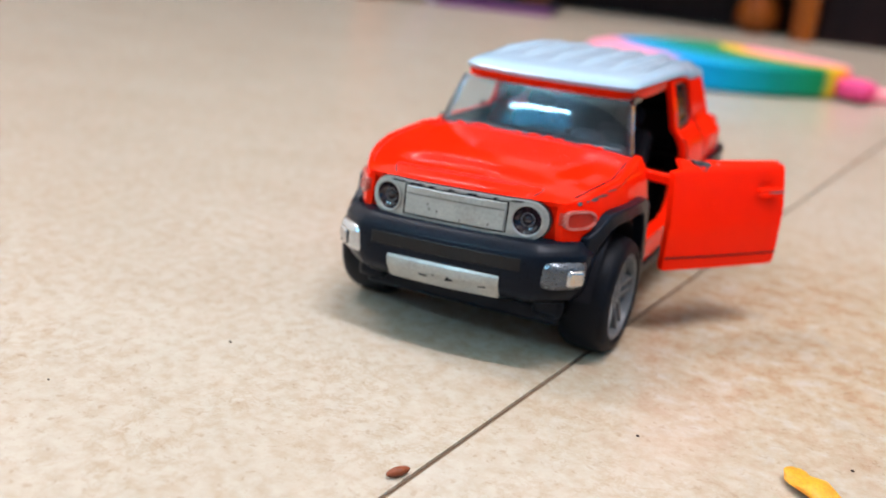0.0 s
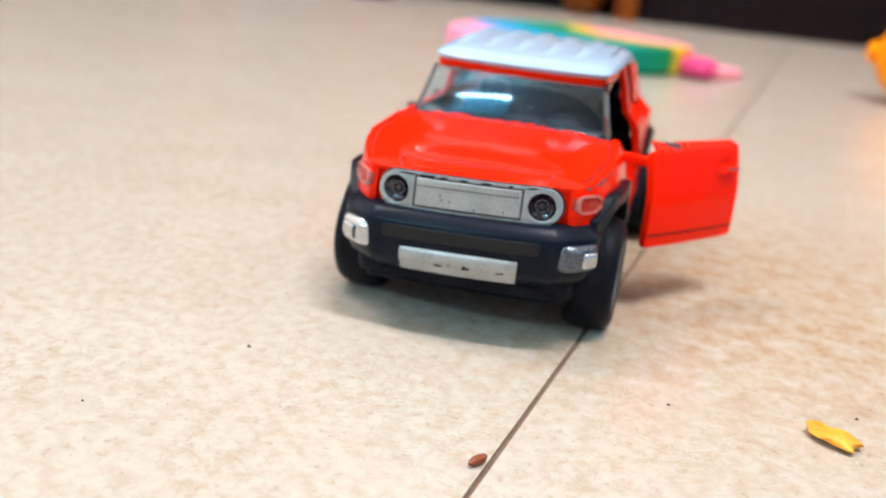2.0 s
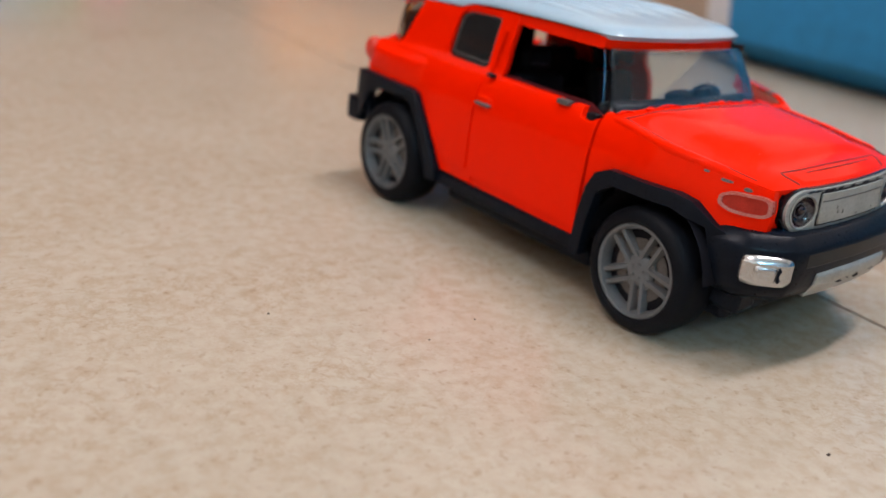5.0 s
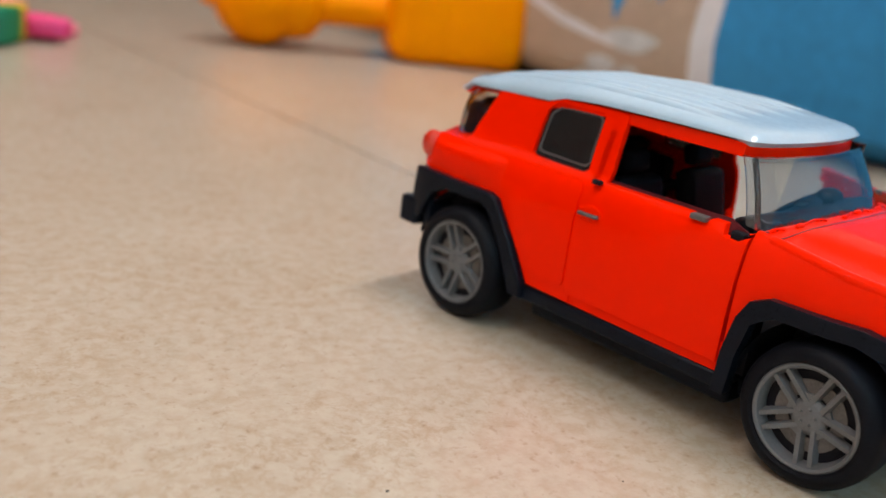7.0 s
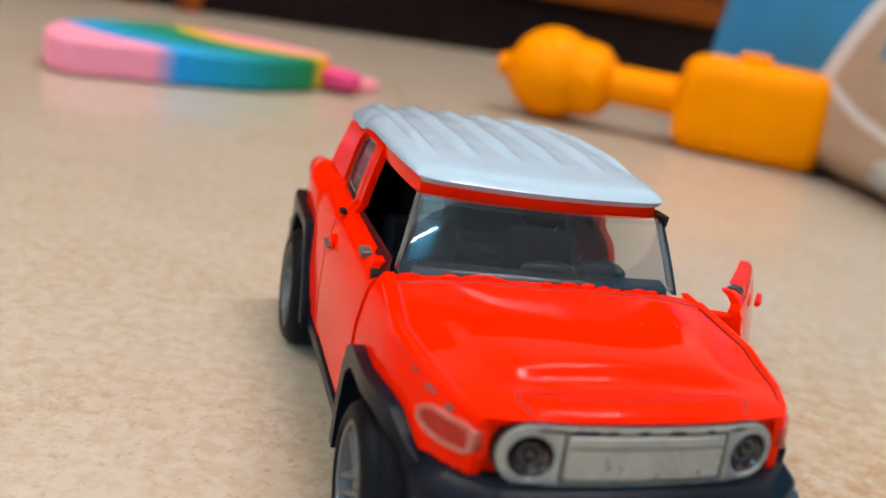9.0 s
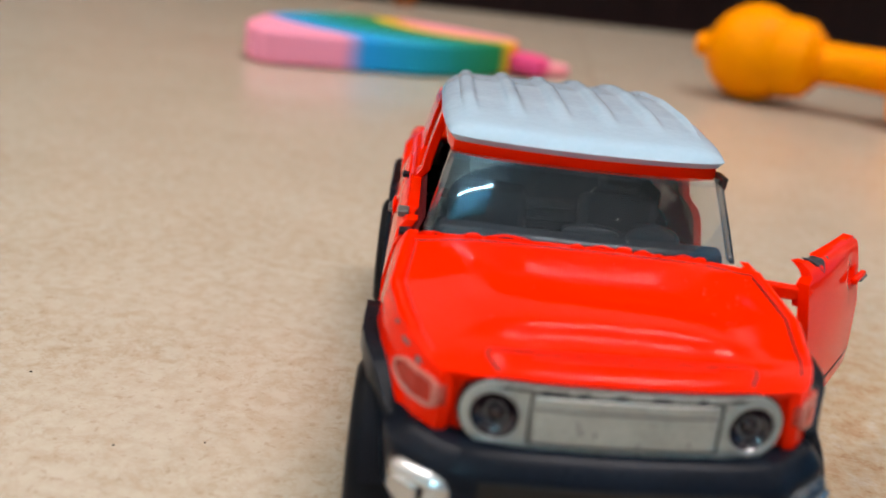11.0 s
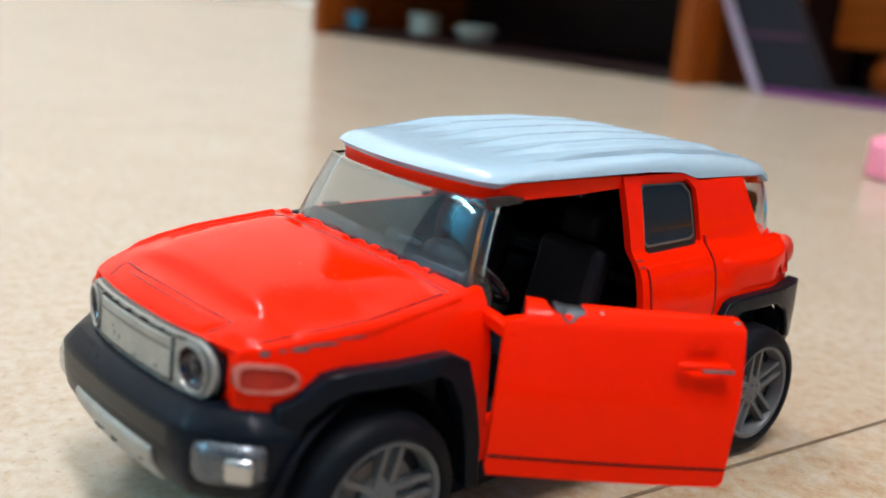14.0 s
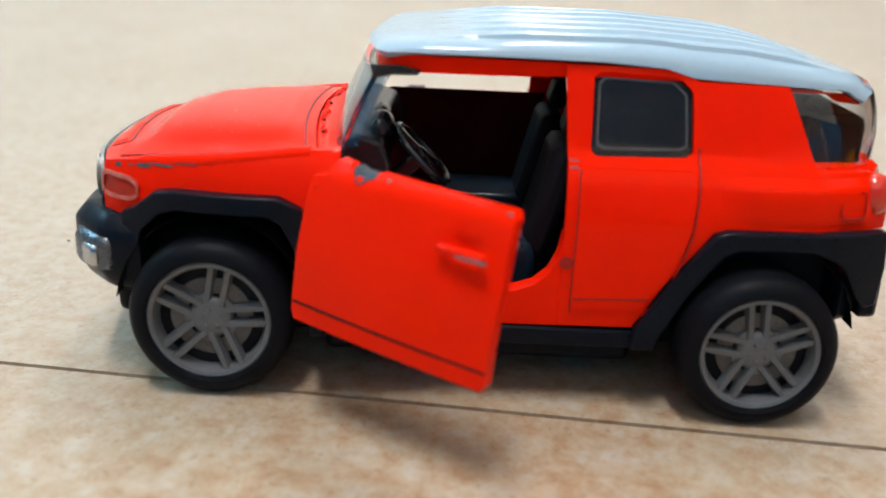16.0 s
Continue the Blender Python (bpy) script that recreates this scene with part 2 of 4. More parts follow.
GLOW_COOL = mat("lit_tube", (0.42, 0.82, 1.0), 0.4, vary=0, emit=190.0)


# ---------- mesh helpers (coordinates in millimetres) ----------
def mesh_of(bm, material, smooth=35):
    bmesh.ops.recalc_face_normals(bm, faces=bm.faces)
    bmesh.ops.scale(bm, vec=(0.001, 0.001, 0.001), verts=bm.verts)
    me = bpy.data.meshes.new("mesh")
    for f in bm.faces:
        f.smooth = smooth > 0
    bm.to_mesh(me)
    bm.free()
    if smooth > 0:
        me.set_sharp_from_angle(angle=radians(smooth))
    me.materials.append(material)
    return me


def part(name, bm, material, parent=None, label="", bevel=0.0, smooth=35):
    """One mesh object under a thing or under a part; bevel in millimetres."""
    ob = new(name, bm if isinstance(bm, bpy.types.Mesh) else mesh_of(bm, material, smooth))
    if parent:
        ob.parent = parent
    if label:
        ob["label"] = label
    if bevel > 0:
        b = ob.modifiers.new("bevel", "BEVEL")
        b.width, b.segments, b.limit_method, b.angle_limit = bevel * 0.001, 2, "ANGLE", radians(40)
    return ob


def thing(name, label, category, place=(0, 0, 0), turn=0.0, group="", kind=""):
    """An empty at a thing's base; place in millimetres."""
    ob = new(name)
    ob.matrix_world = pose(place[0] * 0.001, place[1] * 0.001, place[2] * 0.001, 0, 0, turn)
    ob.empty_display_size = 0.01
    return tagged(ob, label, category, group, kind)


def lerp_at(xs, ys, x):
    return float(np.interp(x, xs, ys))


def box(x0, x1, y0, y1, z0, z1, bm=None, m=None):
    bm = bm or bmesh.new()
    vs = [bm.verts.new((x, y, z)) for x in (x0, x1) for y in (y0, y1) for z in (z0, z1)]
    for q in ((0, 1, 3, 2), (4, 6, 7, 5), (0, 4, 5, 1), (2, 3, 7, 6), (0, 2, 6, 4), (1, 5, 7, 3)):
        bm.faces.new([vs[i] for i in q])
    if m:
        bmesh.ops.transform(bm, matrix=m, verts=vs)
    return bm


def grid(rows, bm=None, closed=False):
    """Quads between rows of points."""
    bm = bm or bmesh.new()
    vs = [[bm.verts.new(p) for p in r] for r in rows]
    for a, b in zip(vs, vs[1:]):
        n = len(a)
        for i in range(n if closed else n - 1):
            j = (i + 1) % n
            bm.faces.new((a[i], a[j], b[j], b[i]))
    return bm, vs


def thick(bm, t):
    """Gives a sheet thickness t towards the back of its faces."""
    bmesh.ops.recalc_face_normals(bm, faces=bm.faces)
    bmesh.ops.solidify(bm, geom=bm.faces[:] + bm.edges[:] + bm.verts[:], thickness=t)
    return bm


def lathe(profile, n=40, axis="x", bm=None, caps=True):
    """Turns (along, radius) points round an axis through the origin."""
    rows = []
    for a, r in profile:
        ring = []
        for i in range(n):
            c, s = math.cos(2 * math.pi * i / n) * r, math.sin(2 * math.pi * i / n) * r
            ring.append({"x": (a, c, s), "y": (c, a, s), "z": (c, s, a)}[axis])
        rows.append(ring)
    bm, vs = grid(rows, bm, closed=True)
    for ring in (vs[0], vs[-1]) if caps else ():
        bm.faces.new(ring)
    return bm


def fill(loops, cuts_y=(), cuts_z=()):
    """A flat sheet in the y-z plane with an outline and holes, cut into strips so that it can be bent."""
    bm = bmesh.new()
    for loop in loops:
        vs = [bm.verts.new((0, y, z)) for y, z in loop]
        for a, b in zip(vs, vs[1:] + vs[:1]):
            bm.edges.new((a, b))
    bmesh.ops.triangle_fill(bm, use_beauty=True, use_dissolve=False, edges=bm.edges[:])
    for co, no, cuts in (((0, 1, 0), (0, 1, 0), cuts_y), ((0, 0, 1), (0, 0, 1), cuts_z)):
        for c in cuts:
            bmesh.ops.bisect_plane(bm, geom=bm.verts[:] + bm.edges[:] + bm.faces[:], dist=1e-5, plane_co=Vector(co) * c, plane_no=no)
    return bm


def sheet(loops, side, xfun, t=1.2, cuts_y=(), cuts_z=()):
    """A bent side panel of the car: filled outline, pushed out to the body's half width, with thickness inwards."""
    bm = fill(loops, cuts_y, cuts_z)
    outer = bm.verts[:]
    ret = bmesh.ops.extrude_face_region(bm, geom=bm.faces[:])
    inner = [v for v in ret["geom"] if isinstance(v, bmesh.types.BMVert)]
    for v in inner:
        v.co.x = side * (xfun(v.co.y, v.co.z) - t)
    keep = set(inner)
    for v in bm.verts:
        if v not in keep:
            v.co.x = side * xfun(v.co.y, v.co.z)
    return bm


def rounded(loop, steps=3, pull=0.25):
    """Cuts the corners of an outline so that it reads rounded."""
    pts = [Vector(p) for p in loop]
    for _ in range(steps):
        out = []
        for a, b in zip(pts, pts[1:] + pts[:1]):
            out += [a.lerp(b, pull), a.lerp(b, 1 - pull)]
        pts = out
    return [tuple(p) for p in pts]


def slab(loop, z0, z1, bm=None):
    """An upright prism on an x-y outline."""
    bm = bm or bmesh.new()
    lo, hi = [bm.verts.new((x, y, z0)) for x, y in loop], [bm.verts.new((x, y, z1)) for x, y in loop]
    bm.faces.new(lo), bm.faces.new(hi)
    for i in range(len(lo)):
        j = (i + 1) % len(lo)
        bm.faces.new((lo[i], lo[j], hi[j], hi[i]))
    return bm


def ball(c, r, squash=(1, 1, 1), n=24, bm=None):
    bm = bm or bmesh.new()
    made = bmesh.ops.create_uvsphere(bm, u_segments=n, v_segments=n // 2, radius=r)["verts"]
    for v in made:
        v.co = Vector((v.co.x * squash[0], v.co.y * squash[1], v.co.z * squash[2])) + Vector(c)
    return bm


# ---------- the room ----------
def structure(name, bm, material, label):
    return tagged(part(name, bm, material, None, label, smooth=0), kind="structure", category=name.split("_")[0])


structure("floor", box(-2300, 2100, -2560, 1300, -40, -0.6), GROUT, "cream mottled floor laid in large tiles")
structure("ceiling", box(-2300, 2100, -2560, 1300, 2650, 2700), CEIL, "plain white painted ceiling")
structure("wall_north", box(-2300, 2100, 1300, 1400, 0, 2700), WALL, "cream painted wall behind the cabinets")
# unseen wall, coloured dark slate so that the windscreen mirrors little light
structure("wall_south", box(-2300, 2100, -2660, -2560, 0, 2700), mat("darkened_wall_paint", (0.30, 0.36, 0.42), 0.75, vary=0.05, scale=3, bump=0.2, bump_scale=60), "unseen wall behind the tube light, darkened to dim windscreen reflections")
structure("wall_west", box(-2400, -2300, -2660, 1400, 0, 2700), WALL, "cream painted wall")
structure("wall_east", box(2100, 2200, -2660, 1400, 0, 2700), WALL, "cream painted wall")

# ---------- lamps ----------
for x, y, turn, watts in BATTENS:
    lamp = thing("ceiling_light", "long white ceiling batten light, lit", "light", (x * 1000, y * 1000, 2600), turn, "ceiling batten lights")
    part("housing", slab(rounded([(-640, -75), (640, -75), (640, 75), (-640, 75)], 2, 0.08), 12, 50), CEIL, lamp)
    part("diffuser", slab(rounded([(-615, -60), (615, -60), (615, 60), (-615, 60)], 2, 0.08), 0, 12), GLOW_WARM, lamp, "glowing white diffuser")
tube = thing("tube_light", "lit fluorescent tube on a white wall batten", "light", (TUBE[0] * 1000, TUBE[1] * 1000, TUBE[2] * 1000))
part("batten", box(-550, 550, -120, -60, -25, 35), CEIL, tube, bevel=4)
# added board; its pale blue makes the glow by the tube's windscreen reflection
part("reflector", box(-510, 510, -112, -100, -560, -26), mat("pale_blue_glow_board", (0.22, 0.62, 0.86), 0.5, vary=0.04, scale=3), tube, "added pale blue board for the glow under the tube's reflection")
part("tube", lathe([(-500, 17), (500, 17)], 20), GLOW_COOL, tube, "glowing bluish glass tube")
for s in (-1, 1):
    part("holder", box(s * 518 - 15, s * 518 + 15, -62, 20, -22, 22), CEIL, tube, bevel=3)

# ---------- the toy car (front towards -y, its left side towards +x) ----------
car = thing("toy_car", "red die-cast toy off-road car, white roof, driver door open, paint chipped", "toy car")


def half_width(y, z):
    """The body's half width at a place along it and a height."""
    w = lerp_at((8, 12, 20, 28, 32.5, 34.2, 35.6, 40, 46, 48), (25.6, 26.0, 26.3, 26.0, 24.9, 23.8, 22.4, 21.5, 19.9, 19.2), z)
    return w * lerp_at((-57, -54, -51, -47, -43, -36, 44, 50, 54, 57), (0.65, 0.735, 0.825, 0.895, 0.94, 1, 1, 0.975, 0.92, 0.82), y)


CUT_Z = (15, 18, 21, 24, 27, 30, 32, 33.2, 34.2, 35, 36, 38, 40.5, 43)
CUT_Y = (-54, -52.5, -51, -49, -47, -44, -40, -34, -28, 14, 20, 28, 34, 40, 44, 47, 50, 52, 54)

def ease(t):
    t = max(0.0, min(1.0, t))
    return t * t * (3 - 2 * t)


def lowered(loop, s):
    """The arch of the passenger's side sits a little lower."""
    return [(y, z - 2.1 if s < 0 and -51 < y < -21.6 and 23.6 < z < 29 else z) for y, z in loop]


def shorter(loop, s):
    """The driver's side tail is a little shorter."""
    return [(y if y < 46 else 46 + (y - 46) * (0.96 if s > 0 else 0.9), z) for y, z in loop]


# front fenders and rear quarters
FENDER = [(-20.6, 11.6), (-20.6, 34.7), (-26, 33.9), (-34, 32.9), (-42, 32.0), (-47, 31.4), (-51, 30.7), (-53.4, 30.1), (-53.9, 27), (-53.7, 23.4), (-49.5, 23.4), (-47.4, 25.2), (-43.8, 28.0), (-41, 28.6), (-27, 28.4), (-24.2, 27.0), (-22.6, 22), (-21.5, 16), (-21.2, 11.6)]
QUARTER = [(10.6, 12.0), (20.9, 12.2), (25.0, 19.2), (30.0, 25.8), (32, 26.4), (46, 26.6), (54.5, 26.8), (55.2, 30), (54.0, 33.6), (51, 34.4), (43.6, 34.5), (39.2, 44.7), (27.2, 45.0), (24.6, 46.3), (9.8, 46.5), (10.6, 34.6)]
QUARTER_WINDOW = rounded([(13.6, 34.9), (27.2, 35.2), (26.6, 43.6), (24.6, 45.4), (13.5, 45.7)], 2, 0.07)
for s in (-1, 1):
    part("front_fender", sheet([[(y + (1.3 if s > 0 and y > -21.6 else 0.0), z) for y, z in lowered(FENDER, s)]], s, half_width, 1.3, CUT_Y, CUT_Z), RED, car, bevel=0.25)
    part("rear_quarter", sheet([shorter(QUARTER, s), QUARTER_WINDOW], s, half_width, 1.3, CUT_Y, CUT_Z), RED, car, bevel=0.25)
    part("quarter_window", sheet([rounded([(13.2, 34.5), (27.6, 34.8), (27.0, 43.8), (24.8, 45.9), (13.2, 46)], 2, 0.1)], s, lambda y, z: half_width(y, z) - 0.9, 0.5, (), CUT_Z), SMOKE, car, "smoked quarter window")
    RIMLINE = [(20.4 + (y - 20.4) * 0.90, 40.6 + (z - 40.6) * 0.86) for y, z in QUARTER_WINDOW]
    part("window_rim", sheet([RIMLINE, [(20.4 + (y - 20.4) * 0.95, 40.6 + (z - 40.6) * 0.93) for y, z in RIMLINE]], s, lambda y, z: half_width(y, z) - 0.75, 0.3, (), CUT_Z), WINDOWRIM, car, "thin pale window rim")
    # raised rear door skin with its shut lines
    part("rear_door_skin", sheet([rounded([(12.2, 14.6), (21.6, 14.9), (24.6, 19), (27.3, 26), (27.6, 33.9), (12.2, 33.8)], 2, 0.05)], s, lambda y, z: half_width(y, z) + 0.35, 1.0, (16, 20, 24), CUT_Z), RED, car, bevel=0.3)
    DOOR_LINE = [(lerp_at((14, 16, 18.6, 22, 26, 31, 36.6), (22.0, 23.8, 25.3, 26.6, 27.6, 28.0, 28.0), z), z) for z in np.linspace(14, 36.6, 16)]
    if s > 0:
        part("shut_line", sheet([DOOR_LINE + [(y - 0.22, z) for y, z in reversed(DOOR_LINE)]], s, lambda y, z: half_width(y, z) + 0.4, 0.5, (), CUT_Z), SHUT, car, "dark red shut line")
        part("door_edge_line", sheet([[(12.05, 14.2), (12.2, 14.2), (12.3, 33.6), (12.1, 33.6)]], s, lambda y, z: half_width(y, z) + 0.4, 0.5, (), CUT_Z), SHUT, car)
        part("latch_pocket", sheet([[(10.8, 33.6), (12.0, 33.5), (12.1, 34.7), (10.7, 34.8)]], s, lambda y, z: half_width(y, z) + 0.06, 0.3), SHUT, car)
        part("door_crease", sheet([[(12.4, 16.0), (22.4, 16.3), (22.6, 16.6), (12.4, 16.3)]], s, lambda y, z: half_width(y, z) + 0.42, 0.5, (), ()), SHUT, car)
    if s > 0:
        FLAP = rounded([(46.6, 28.6), (50.4, 28.6), (50.4, 32.2), (46.6, 32.2)], 2, 0.15)
        part("fuel_flap_line", sheet([FLAP, [(48.5 + (y - 48.5) * 0.92, 30.4 + (z - 30.4) * 0.92) for y, z in FLAP]], s, lambda y, z: half_width(y, z) + 0.75, 0.6, (48, 49), (30.4,)), SHUT, car)
        part("pillar_bolt", lathe([(25.8, 0.9), (26.75, 0.9), (26.85, 0.5)], 14), SHUT, car).location = (-0.0004, 0.0112, 0.0212)
    # soft swage along the rear quarter
    rows = []
    for b in np.linspace(-1, 1, 15):
        row = []
        for a in np.linspace(-1, 1, 31):
            y, z = 41.5 + 11.0 * a, 30.3 + 0.05 * a + 3.5 * b
            lift = 1.0 * (1 - a ** 6) * ease((1 - b) / 0.42) * ease((b + 1) / 1.5) - 0.1
            row.append((s * (half_width(46 + (y - 46) * 0.7 if y > 46 else y, z) + lift), y if y < 46 else 46 + (y - 46) * (0.84 if s > 0 else 0.9), z))
        rows.append(row)
    part("quarter_swage", grid(rows)[0], RED, car, smooth=60)
    part("sill", sheet([[(-21.4, 11.4), (21.4, 12.0), (10.7, 12.2), (10.7, 25.0), (10.2, 22.0), (9.0, 19.4), (7.0, 17.6), (4.4, 16.7), (-20.8, 16.6)]], s, lambda y, z: half_width(y, z) - 0.25, 3.0, (-10, 0), (14,)), RED, car, bevel=0.25)
    part("sill_trim", box(*sorted((s * 20, s * 26.2)), -21.5, 22, 8.9, 11.6), BLACK, car, bevel=0.5)

# nose, hood and cowl
nose = []
for k in range(9):
    z = 22.5 + k * 1.05
    nose.append([(x, -55.2 + 2.7 * (abs(x) / 19.5) ** 2.6 + 0.05 * (z - 26) ** 2 * 0.6, z) for x in np.linspace(-19.6, 19.6, 23)])
part("nose_panel", thick(grid(nose)[0], 1.0), RED, car)



def hood_point(u, v):
    yf = -56.2 + 3.0 * abs(u) ** 2.6
    y = yf + (-22.3 - 2.2 * (1 - u * u) - yf) * v
    zc = lerp_at((-57, -56, -54.5, -52, -48, -43, -36, -28, -20), (29.6, 30.2, 31.2, 32.5, 33.5, 34.15, 34.75, 35.2, 35.5), y)
    ze = lerp_at((-57, -54, -51, -46, -36, -26, -20), (29.4, 30.2, 30.9, 31.7, 32.8, 33.9, 34.6), y)
    a = abs(u)
    z = ze + (zc - ze) * (1 - a ** 2.3)
    rise = ease((v - 0.16) / 0.30) * min(1, (1.05 - v) * 6)
    z += 1.5 * rise / (1 + math.exp((a - 0.64 - 0.14 * v) * 15)) - 0.42 * rise * (1 - a ** 3)
    # the bulge begins with a short steep face behind a low shelf
    z += lerp_at((-53, -51.6, -50.4, -49.4, -48.6, -47.9, -47.2, -46.4, -45.2, -43), (0, -0.28, -0.52, -0.64, -0.6, -0.28, 0.08, 0.2, 0.14, 0), y) / (1 + math.exp((a - 0.62) * 18))
    # low flat pad behind the grille
    z += 0.3 * ease((0.70 - a) / 0.035) * ease((0.135 - v) / 0.018) * ease((v - 0.01) / 0.03)
    hw = half_width(y, ze - 0.3) - 0.1
    return (u * hw, y, z)


US, VS = np.linspace(-1, 1, 101), np.linspace(0, 1, 111) ** 1.2
hood = part("hood", thick(grid([[hood_point(u, v) for u in US] for v in VS])[0], 1.0), RED, car)


def hood_strip(points, width, lift):
    """A raised bead along the hood."""
    rows = []
    for (u0, v0), (u1, v1) in zip(points, points[1:]):
        for k in range(6):
            t = k / 6
            rows.append((u0 + (u1 - u0) * t, v0 + (v1 - v0) * t))
    rows.append(points[-1])
    ps = [Vector(hood_point(*p)) for p in rows]
    out = []
    for i, p in enumerate(ps):
        d = (ps[min(i + 1, len(ps) - 1)] - ps[max(i - 1, 0)]).normalized()
        n = Vector((-d.y, d.x, 0)).normalized()
        out.append([p - n * width + Vector((0, 0, -0.25)), p - n * width * 0.5 + Vector((0, 0, lift)), p + n * width * 0.5 + Vector((0, 0, lift)), p + n * width + Vector((0, 0, -0.25))])
    return grid(out)[0]


# the shading round the pad's edge is drawn as a dark red strip
part("scoop_line", hood_strip([(-0.715, 0.03), (-0.715, 0.10), (-0.68, 0.137), (-0.60, 0.143), (0.60, 0.143), (0.68, 0.137), (0.715, 0.10), (0.715, 0.03)], 0.27, 0.10), SEAM, hood, "thin dark red line, the shading round the scoop pad")
part("scoop_slot", hood_strip([(-0.50, 0.098), (0.50, 0.098)], 0.2, 0.06), SEAM, hood, "narrow dark red scoop slot")
for s in (-1, 1):
    # rounded bead where the fender meets the hood
    rows = []
    for v in np.linspace(0.12, 0.97, 34):
        x, y, z = hood_point(s, v)
        k = 1.0 * min(1.0, (v - 0.12) * 6 + 0.3)
        rows.append([(x + s * (k * math.cos(t) - 0.75), y, z - 0.45 + k * math.sin(t)) for t in np.linspace(-0.7, math.pi - 0.3, 9)])
    part("fender_bead", grid(rows)[0], RED, hood, smooth=70)
for s in (-1, 1):
    part("hood_seam", hood_strip([(s * 0.95, 0.10), (s * 0.93, 0.3), (s * 0.93, 0.62), (s * 0.925, 0.93)], 0.2, 0.06 if s < 0 else 0.14), SHUT if s < 0 else DARK, hood, "thin dark shut line")

cowl = []
for k in range(7):
    t = k / 6
    row = []
    for u in np.linspace(-1, 1, 71):
        x, y0, z0 = hood_point(u, 1.0)
        y1 = -19.3 - 2.4 * (1 - u * u)
        wob = 0.07 * math.sin(u * 29 + 3 * math.sin(u * 7)) * math.sin(u * 11 + 0.7)
        row.append((u * (abs(x / u) if u else 0) * (1 - t) + u * 23.4 * t if u else 0.0, y0 + 0.15 + (y1 - y0) * t + wob * 0.6 * t, z0 - 0.35 + 0.5 * math.sin(math.pi * min(1, t * 1.3)) + wob * t - 0.3 * t))
    cowl.append(row)
cowl.append([(x, y + 0.4, z - 2.0) for x, y, z in cowl[-1]])
cowl.insert(0, [(x, y, z - 1.2) for x, y, z in cowl[0]])
cowl_part = part("cowl", grid(cowl)[0], RED, car, "red cowl with blobs of paint")
for k, u in enumerate((-0.95, -0.86, -0.62, -0.38, -0.05, 0.22, 0.41, 0.66)):
    x, y0, z0 = hood_point(u, 1.0)
    part("wiper_stub", ball((x, y0 + 0.7 + 0.5 * (k % 2), z0 - 0.05), 0.38 + 0.14 * (k % 3), (1.9 if k % 3 else 1.1, 0.8, 0.9), 12), RED, cowl_part)
    part("pit", ball((x + 0.9, y0 + 1.1, z0 + 0.12), 0.3, (1.4, 0.9, 0.6), 10), DARK, cowl_part)

for u0, u1, w in ((-0.93, -0.78, 0.5), (-0.55, -0.30, 0.7), (0.02, 0.16, 0.5), (0.28, 0.36, 0.4), (0.50, 0.62, 0.5)):
    path = [Vector(hood_point(u0 + (u1 - u0) * t, 1.0)) + Vector((0, 0.7 + 0.4 * math.sin(math.pi * t), 0.05 + 0.5 * w * math.sin(math.pi * t))) for t in np.linspace(0, 1, 9)]
    part("wiper_wire", grid([[p + Vector((0, 0.17 * math.cos(a), 0.17 * math.sin(a))) for a in np.linspace(0, 2 * math.pi, 7)[:-1]] for p in path], closed=True)[0], RED, cowl_part)
part("cowl_groove", hood_strip([(-0.94, 0.955), (-0.4, 0.955), (0.4, 0.955), (0.94, 0.955)], 0.26, 0.07), SEAM, cowl_part)

# grille, lamps
def front_y(x):
    return -55.9 + 2.7 * (abs(x) / 19.5) ** 2.6


def front_plate(loop, out, t, holes=()):
    """A plate that follows the bowed front; the outline is given as x and height."""
    bm = fill([loop, *holes], tuple(np.linspace(-18, 18, 19)), ())
    ret = bmesh.ops.extrude_face_region(bm, geom=bm.faces[:])
    inner = {v for v in ret["geom"] if isinstance(v, bmesh.types.BMVert)}
    for v in bm.verts:
        x, z = v.co.y, v.co.z
        v.co = Vector((x, front_y(x) - out + (t if v in inner else 0) + 0.045 * (z - 25), z))
    return bm


def pill(x0, x1, z0, z1, n=12):
    r, zc = (z1 - z0) / 2, (z0 + z1) / 2
    pts = []
    for i in range(n + 1):
        a = -math.pi / 2 + math.pi * i / n
        pts.append((x1 - r + r * math.cos(a), zc + r * math.sin(a)))
    for i in range(n + 1):
        a = math.pi / 2 + math.pi * i / n
        pts.append((x0 + r + r * math.cos(a), zc + r * math.sin(a)))
    return pts


EYES = [[(sx * 13.55 + 2.62 * math.cos(a), 26.9 + 2.62 * math.sin(a)) for a in np.linspace(0, 2 * math.pi, 29)[:-1]] for sx in (-1, 1)]
part("grille_frame", front_plate(pill(-17.4, 17.4, 23.0, 30.6), 0.5, 1.6, EYES), GLOSS, car, bevel=0.3)
grille = part("grille", front_plate(pill(-17.1, 17.1, 23.3, 30.4), 1.0, 1.2, EYES), SILVER, car, "worn silver-painted grille", bevel=0.25)
part("grille_panel", front_plate([(-9.7, 24.5), (9.7, 24.5), (9.7, 29.6), (-9.7, 29.6)], 1.3, 0.6), SILVER, grille, bevel=0.15)
for z in (24.35, 29.75):
    part("grille_line", front_plate([(-9.9, z - 0.12), (9.9, z - 0.12), (9.9, z + 0.12), (-9.9, z + 0.12)], 1.12, 0.4), DARK, grille)
for x in (-9.95, 9.95):
    part("grille_line", front_plate([(x - 0.12, 24.3), (x + 0.12, 24.3), (x + 0.12, 29.8), (x - 0.12, 29.8)], 1.12, 0.4), DARK, grille)
